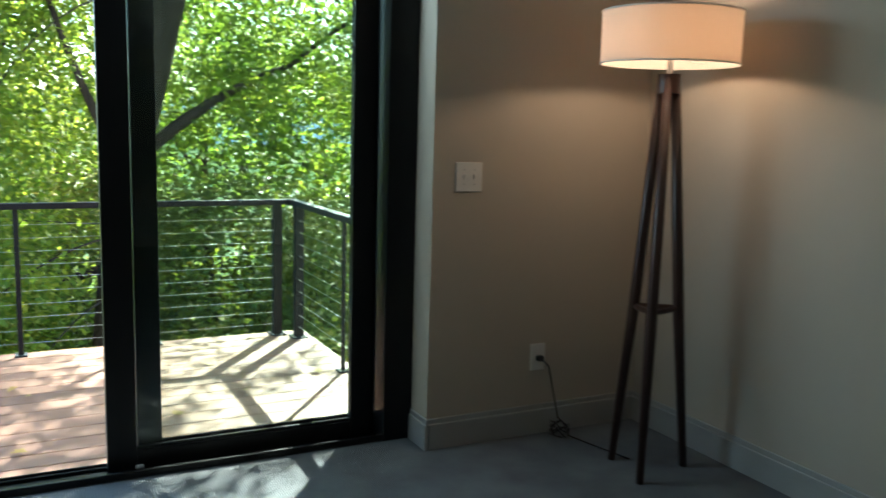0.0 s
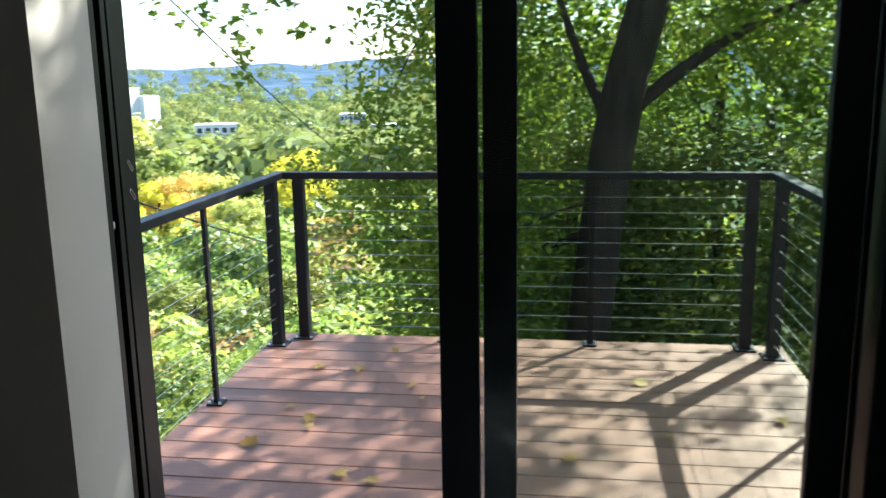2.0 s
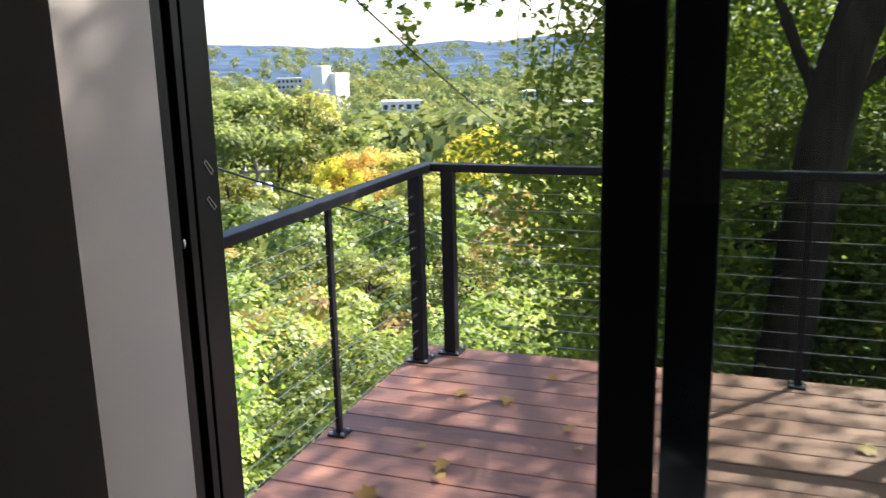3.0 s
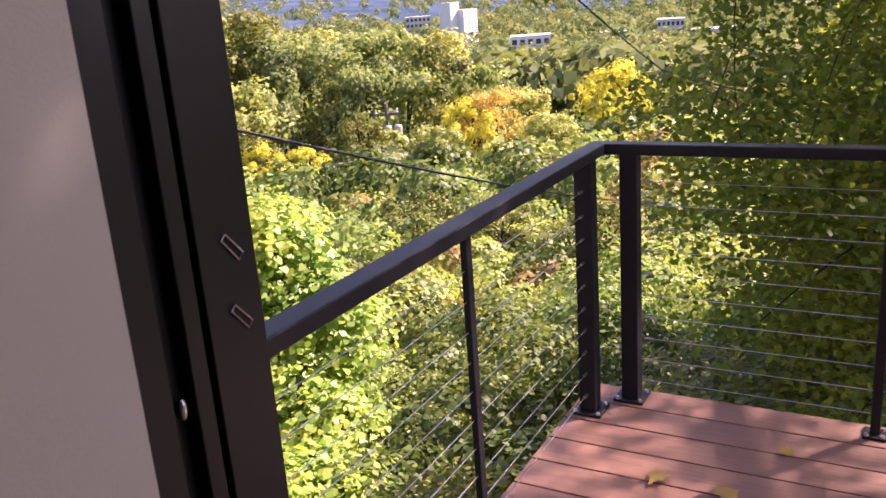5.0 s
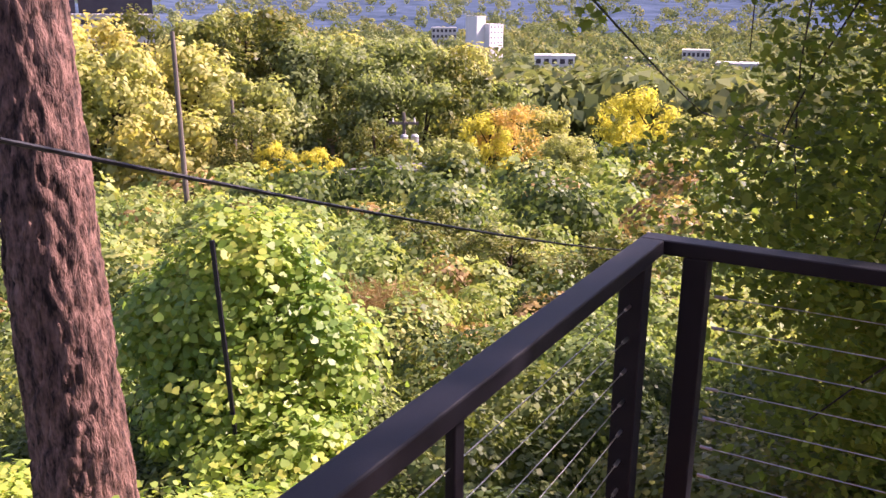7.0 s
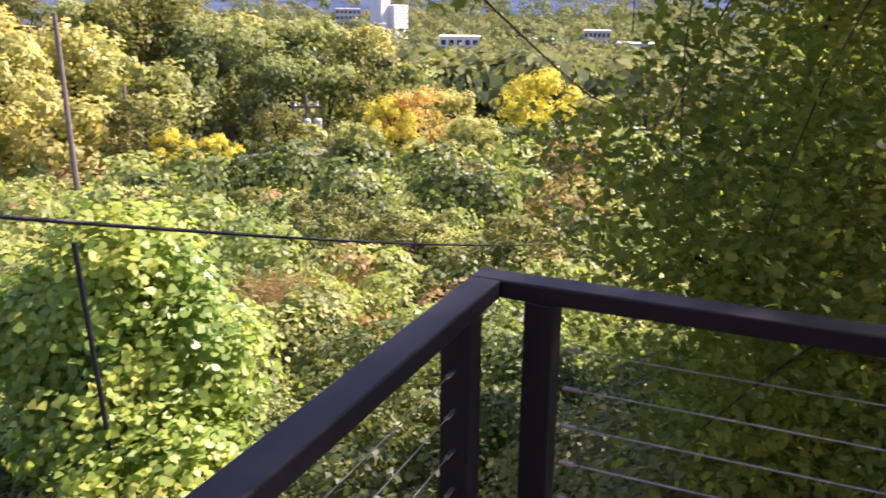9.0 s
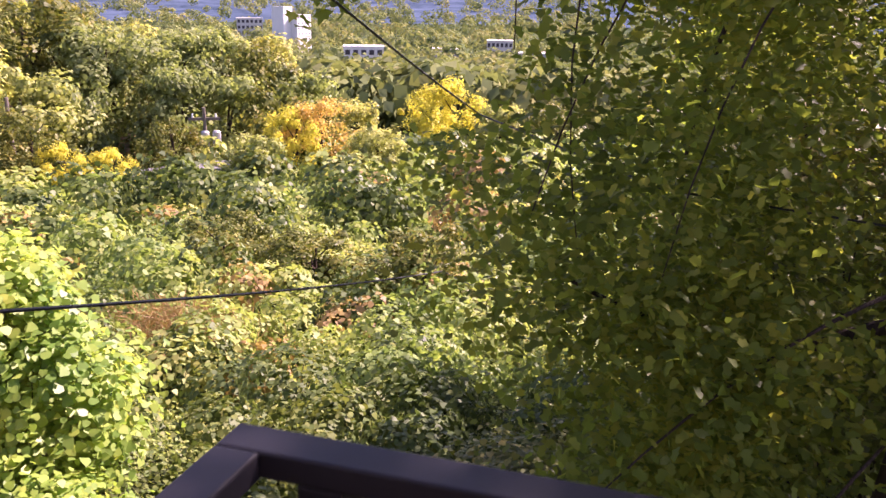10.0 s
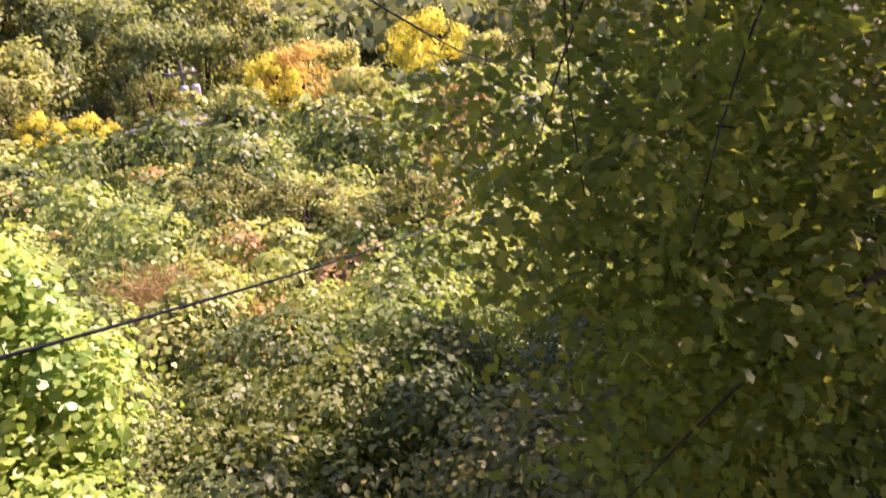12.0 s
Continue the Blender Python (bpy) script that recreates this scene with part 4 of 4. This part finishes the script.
for x, y, rad, tall in ((-43.0, 56.4, 3.2, 0.6), (-40.0, 57.5, 2.6, 0.6), (-45.5, 55.0, 2.4, 0.5), (-14.7, 52.4, 2.6, 0.6), (-12.5, 50.0, 2.2, 0.6), (-9.9, 34.1, 2.0, 0.8), (-11.4, 15.9, 1.0, 0.5), (-10.5, 15.4, 0.8, 0.5), (-8.3, 17.6, 1.1, 0.7)):
    heap_spots["russet"].append((x, y, rad, tall))
heaps(heap_spots["green"], M_VINE, "sunlit green vines heaped in rounded mounds over the slope")
heaps(heap_spots["dark"], M_VINE_DARK_SHADED, "dark green vines heaped in rounded mounds over the slope, the near ones darkened for shade")
heaps(heap_spots["russet"], M_RUSSET, "withered brown brush and dry vines on the slope")

# ---- trees of the valley ----


def crown_mesh(name, seed, lobes, n, outline, material, wide=0.36):
    """A crown one unit high made of leafy lobes, uneven in outline."""
    r = np.random.default_rng(seed)
    up = r.uniform(0.12, 0.9, lobes)
    rim = wide * np.sqrt(np.clip(1 - ((up - 0.45) / 0.52) ** 2, 0.05, 1))
    turn = r.uniform(0, 6.283, lobes)
    out = rim * np.sqrt(r.uniform(0.1, 1, lobes))
    c = np.stack([out * np.cos(turn), out * np.sin(turn), up], -1)
    k = r.integers(0, lobes, n)
    rad = r.uniform(0.05, 0.12, lobes)
    v = r.normal(size=(n, 3))
    v /= np.linalg.norm(v, axis=1, keepdims=True)
    p = c[k] + v * rad[k][:, None] * r.uniform(0.5, 1.35, n)[:, None]
    ob = leaves(name, p, v + r.normal(size=(n, 3)) * 0.35 + np.array([0, 0, 0.3]), r.uniform(0.03, 0.055, n), outline, material)
    me = ob.data
    bpy.data.objects.remove(ob)
    return me


def trunk_mesh(name):
    bm = bmesh.new()
    tube(bm, [(0, 0, -0.15), (0.01, 0, 0.2), (0.0, 0.02, 0.45), (0.02, 0, 0.75)], [0.03, 0.024, 0.018, 0.006], 7)
    for a in range(4):
        tube(bm, [(0, 0, 0.25 + a * 0.1), (0.15 * math.cos(a * 2), 0.15 * math.sin(a * 2), 0.5 + a * 0.1)], [0.012, 0.004], 5)
    me = bpy.data.meshes.new(name)
    bm.to_mesh(me)
    bm.free()
    me.materials.append(M_BARK)
    return me


CROWNS = {"green": [crown_mesh("crown", s, 60, 7500, OVAL, M_TREE) for s in (1, 2, 3, 4)], "gold": [crown_mesh("crown", 5, 45, 5000, OVAL, M_GOLD, 0.5)], "orange": [crown_mesh("crown", 6, 45, 4500, OVAL, M_ORANGE, 0.5)], "dark": [crown_mesh("crown", 8, 50, 6000, OVAL, M_SHRUB, 0.45)]}
TRUNK = trunk_mesh("trunk")


def polar(az, r):
    return -1 - math.sin(radians(az)) * r, math.cos(radians(az)) * r


def tree(az, r, top, height, kind, label, group="trees of the valley", wide=1.0, name="tree"):
    x, y = polar(az, r)
    t = thing(name, label, "tree", (x, y, top - height), group=group)
    t.rotation_euler = (0, 0, random.uniform(0, 6.28))
    for nm, data in (("trunk", TRUNK), ("crown", random.choice(CROWNS[kind]))):
        o = new(nm, data)
        o.parent = t
        o.scale = (height * wide, height * wide, height)
    return t


BAND = [(64, 62, 2.0), (61, 70, 1.4), (58, 74, 1.5), (55, 70, 0.8), (52.5, 76, -0.6), (50.5, 66, -2.2), (49, 84, -0.4), (46.8, 70, -1.4), (45.2, 86, 0.2), (43.6, 90, 0.0), (42.0, 84, 0.2), (40.3, 88, -0.3), (38.6, 80, -1.2), (37.4, 90, -0.6), (36.0, 86, -1.8), (34.6, 82, -1.5), (33.0, 88, -2.0), (31.4, 84, -2.2), (30.0, 80, -2.8), (28.8, 88, -3.2), (27.6, 82, -4.0), (26.4, 80, -5.4), (47.5, 60, -3.8), (43.0, 66, -4.4), (40.0, 68, -4.2), (35.6, 70, -4.0), (33.6, 68, -4.4), (30.6, 70, -5.0), (28.0, 66, -6.0)]
for az, r, top in BAND:
    tree(az + random.uniform(-0.5, 0.5), r, top + random.uniform(-0.6, 1.6), random.uniform(9.5, 12), random.choice(("green", "green", "green", "dark")), "tall poplar-like tree with yellowing green crown", wide=random.uniform(0.8, 1.15))
for az, r, top, h, kind, wide, label in ((25.2, 62, -5.2, 4.6, "orange", 1.15, "small tree turning orange and yellow"), (26.8, 60, -5.6, 4.4, "gold", 1.0, "small tree turning golden"), (16.5, 104, -7.4, 9.0, "gold", 1.1, "bright golden yellow tree on the slope"), (18.4, 108, -8.8, 7.0, "gold", 1.0, "bright golden yellow tree on the slope"),
                                         (40.8, 56, -7.0, 3.0, "gold", 1.1, "low golden bush among the vines"), (38.0, 54, -7.2, 2.6, "gold", 1.3, "low golden bush among the vines"), (42.5, 58, -5.2, 5.0, "dark", 1.1, "rounded grey-green tree on the slope"), (34.5, 60, -6.4, 4.0, "dark", 1.2, "low dark green tree on the slope"), (21.5, 58, -6.6, 4.0, "green", 1.3, "young yellow-green tree on the slope"), (23.0, 72, -6.6, 6.0, "green", 1.1, "young yellow-green tree on the slope"),
                                         (29.4, 56, -6.8, 4.4, "green", 1.2, "young yellow-green tree on the slope"), (13.5, 96, -9.6, 7, "green", 1.2, "green tree at the slope's foot"), (10.5, 90, -8.6, 8, "dark", 1.1, "dark green tree at the slope's foot"), (20.5, 150, -12.5, 8, "dark", 1.1, "dark green tree near parked cars"), (24.0, 170, -13.0, 9, "dark", 1.0, "dark green tree near parked cars"), (22.6, 210, -14, 11, "green", 1.1, "brownish green tree by the buildings"), (17.5, 22, -4.0, 2.6, "dark", 1.3, "dark green bush on the slope"), (25.0, 25, -4.9, 2.2, "dark", 1.6, "dark green vine-covered bush"), (31.0, 30, -5.6, 2.6, "dark", 1.5, "dark green vine-covered bush")):
    tree(az, r, top, h, kind, label, wide=wide)

# town woods, past counting
n_far = 3000
fa = rng.uniform(-8, 66, n_far)
fr = 130 * (3000 / 130) ** rng.uniform(0, 1, n_far)
per = 80
fx, fy = -1 - np.sin(np.radians(fa)) * fr, np.cos(np.radians(fa)) * fr
fh = rng.uniform(8, 14, n_far) * np.interp(fr, [150, 1700], [0.8, 1.5])
fw = fh * rng.uniform(0.55, 0.95, n_far)
v = rng.normal(size=(n_far * per, 3))
v /= np.linalg.norm(v, axis=1, keepdims=True)
v2 = v * rng.uniform(0.75, 1.08, (n_far * per, 1))
base = np.stack([fx, fy, slope(fx, fy) + fh * 0.5], -1)
pos = np.repeat(base, per, 0) + v2 * np.stack([np.repeat(fw, per), np.repeat(fw, per), np.repeat(fh * 0.55, per)], -1)
tagged(leaves("town_woods", pos, v + rng.normal(size=v.shape) * 0.25, np.repeat(fh, per) * rng.uniform(0.17, 0.30, n_far * per), OVAL * np.array([1.5, 1]), M_FARLEAF), "rounded trees filling the valley town", "woods", kind="stuff")

# ---- far buildings ----


def building(name, label, az, r, width, depth, base, top, material, floors, bays, win_mat, roof=M_ROOF, win=(0.6, 0.5), turn=0):
    x, y = polar(az, r)
    t = thing(name, label, "building", (x, y, base))
    t.rotation_euler = (0, 0, radians(az + turn))
    h = top - base
    part("wall", boxes(((-width / 2, 0, 0), (width / 2, depth, h))), material, t)
    part("roof", boxes(((-width / 2 - 0.3, -0.3, h), (width / 2 + 0.3, depth + 0.3, h + 0.5))), roof, t)
    fh_, bw = h / floors, width / bays
    for f in range(floors):
        for b in range(bays):
            cx, cz = -width / 2 + (b + 0.5) * bw, (f + 0.5) * fh_
            part("window", boxes(((cx - bw * win[0] / 2, -0.08, cz - fh_ * win[1] / 2), (cx + bw * win[0] / 2, 0.02, cz + fh_ * win[1] / 2))), win_mat, t)
    return t


building("office_building", "white three-storey office block among trees", 22.8, 420, 19, 14, -40, -21.5, M_WHITEWALL, 4, 5, M_DARKGLASS, M_WHITEWALL)
building("brick_building", "low pink brick building among trees", 22.2, 396, 17, 10, -40, -27, M_BRICK, 3, 5, M_DARKGLASS)
building("tower_block", "white stepped tower block far in the valley", 27.6, 700, 10, 12, -45, -7, M_WHITEWALL, 9, 3, M_WHITEWALL, M_WHITEWALL, turn=48)
building("tower_block", "white stepped tower block far in the valley", 26.6, 705, 16, 12, -45, -13, M_WHITEWALL, 8, 4, M_DARKGLASS, M_WHITEWALL, (0.3, 0.3), turn=48)
building("glass_tower", "dark glass office tower above the trees", 50.2, 300, 22, 20, -30, 9.6, M_DARKGLASS, 10, 8, M_DARKGLASS, M_CONCRETE, (0.9, 0.85))
building("glass_tower", "dark glass office tower above the trees", 54.6, 296, 22, 20, -30, 24, M_DARKGLASS, 12, 8, M_DARKGLASS, M_CONCRETE, (0.9, 0.85))
building("parking_ramp", "pale concrete podium below the glass tower", 51.2, 280, 30, 10, -30, -2.2, M_CONCRETE, 8, 10, M_DARKGLASS, M_CONCRETE, (0.8, 0.4))
for az, r, w, top in ((14, 620, 18.2, -27.0), (17.5, 560, 16.799999999999997, -30.0), (30.0, 1000, 28.0, -23.0), (15.8, 360, 15.399999999999999, -30.0), (11.5, 480, 21.0, -27.0)):
    building("low_building", "low pale town building among trees", az, r, w, 16, -48, top, M_CONCRETE, 4, 6, M_DARKGLASS, M_CONCRETE)

# ---- parked cars on a lot below ----
px, py = polar(21.6, 190)
lot = tagged(part("parking_lot", boxes(((-9, -6, -0.3), (9, 6, 0.0))), M_ROOF), "small grey parking lot in the valley", "parking lot", kind="structure")
lot.location, lot.rotation_euler = (px, py, -19.6), (0, 0, radians(21.6))
for i in range(3):
    car = thing("car", "parked car on the lot in the valley", "car", polar(22.1 - i * 0.8, 188 + i * 1.2) + (-19.6,), group="parked cars")
    car.rotation_euler = (0, 0, radians(21.6))
    bm = boxes(((-2.2, -0.85, 0.3), (2.2, 0.85, 0.85)), bevel=0.15)
    part("body", bm, M_CARS[i], car)
    part("cabin", boxes(((-1.1, -0.75, 0.85), (1.2, 0.75, 1.4)), bevel=0.2), M_DARKGLASS, car)
    for wx in (-1.4, 1.4):
        for wy in (-0.8, 0.8):
            bm = bmesh.new()
            tube(bm, [(wx, wy - 0.1, 0.32), (wx, wy + 0.1, 0.32)], [0.32, 0.32], 12)
            part("wheel", bm, M_RUBBER, car)

# ---- utility poles ----


def pole(az, r, top, height, label, transformer=False):
    x, y = polar(az, r)
    t = thing("utility_pole", label, "utility pole", (x, y, top - height))
    t.rotation_euler = (0, 0, radians(az))
    bm = bmesh.new()
    tube(bm, [(0.1, 0, 0), (0, 0, height)], [0.17, 0.12], 10)
    part("pole", bm, M_POLE, t)
    if transformer:
        part("crossarm", boxes(((-1.1, -0.07, height - 0.9), (1.1, 0.07, height - 0.7))), M_POLE, t)
        part("crossarm", boxes(((-1.2, -0.07, height - 2.9), (1.2, 0.07, height - 2.75))), M_POLE, t)
        for k in (-0.8, 0.0, 0.8):
            bm = bmesh.new()
            tube(bm, [(k, -0.3, height - 2.7), (k, -0.3, height - 1.7), (k, -0.3, height - 1.6)], [0.3, 0.3, 0.2], 12)
            part("transformer", bm, M_METALGREY, t)
            bm = bmesh.new()
            tube(bm, [(k, 0, height - 0.7), (k, 0, height - 0.4)], [0.08, 0.05], 8)
            part("insulator", bm, M_PLATE, t)
    return t


pole(46.9, 50, 0.0, 10.0, "weathered wooden utility pole on the slope")
pole(43.6, 62, -5.0, 7.0, "weathered wooden utility pole among bushes")
pole(32.5, 64, -6.2, 7.0, "utility pole with grey transformers", True)
shed = thing("shed_roof", "low grey curved roof among the bushes", "roof", polar(34.3, 60) + (-10.3,))
shed.rotation_euler = (0, 0, radians(20))
bm = bmesh.new()
for i in range(12):
    a, b = i / 12, (i + 1) / 12
    z = lambda q: 0.9 * math.sin(q * math.pi * 0.55)
    box(bm, (-3.5 + a * 7, -1.5, -0.5), (-3.5 + b * 7, 1.5, z((a + b) / 2)))
part("roofing", bm, M_ROOF, shed)

# ---- dry grass tufts ----
tuft = thing("dry_grass", "tuft of tan dry grass among the vines", "grass", (-11.2, 15.4, -5.7))
n = 1800
gp = np.stack([rng.normal(0, 0.75, n), rng.normal(0, 0.5, n), rng.uniform(0.1, 0.9, n)], -1)
leaves("blades", gp, rng.normal(size=(n, 3)) * np.array([1, 1, 0.3]), rng.uniform(0.3, 0.6, n), OVAL * np.array([0.08, 1]), M_DRY, tuft, droop=0.5)

# ---- deck boards ----
pitch = (DY1 - DY0) / 14
bm = boxes(((DX0, -pitch / 2 + 0.003, -0.025), (DX1, pitch / 2 - 0.003, 0.0)), bevel=0.002)
board_mesh = bpy.data.meshes.new("board")
bm.to_mesh(board_mesh)
bm.free()
board_mesh.materials.append(M_DECK)
for i in range(14):
    o = new("board", board_mesh)
    o.parent = deck
    o.location = (0, DY0 + (i + 0.5) * pitch - 1.2, 0)
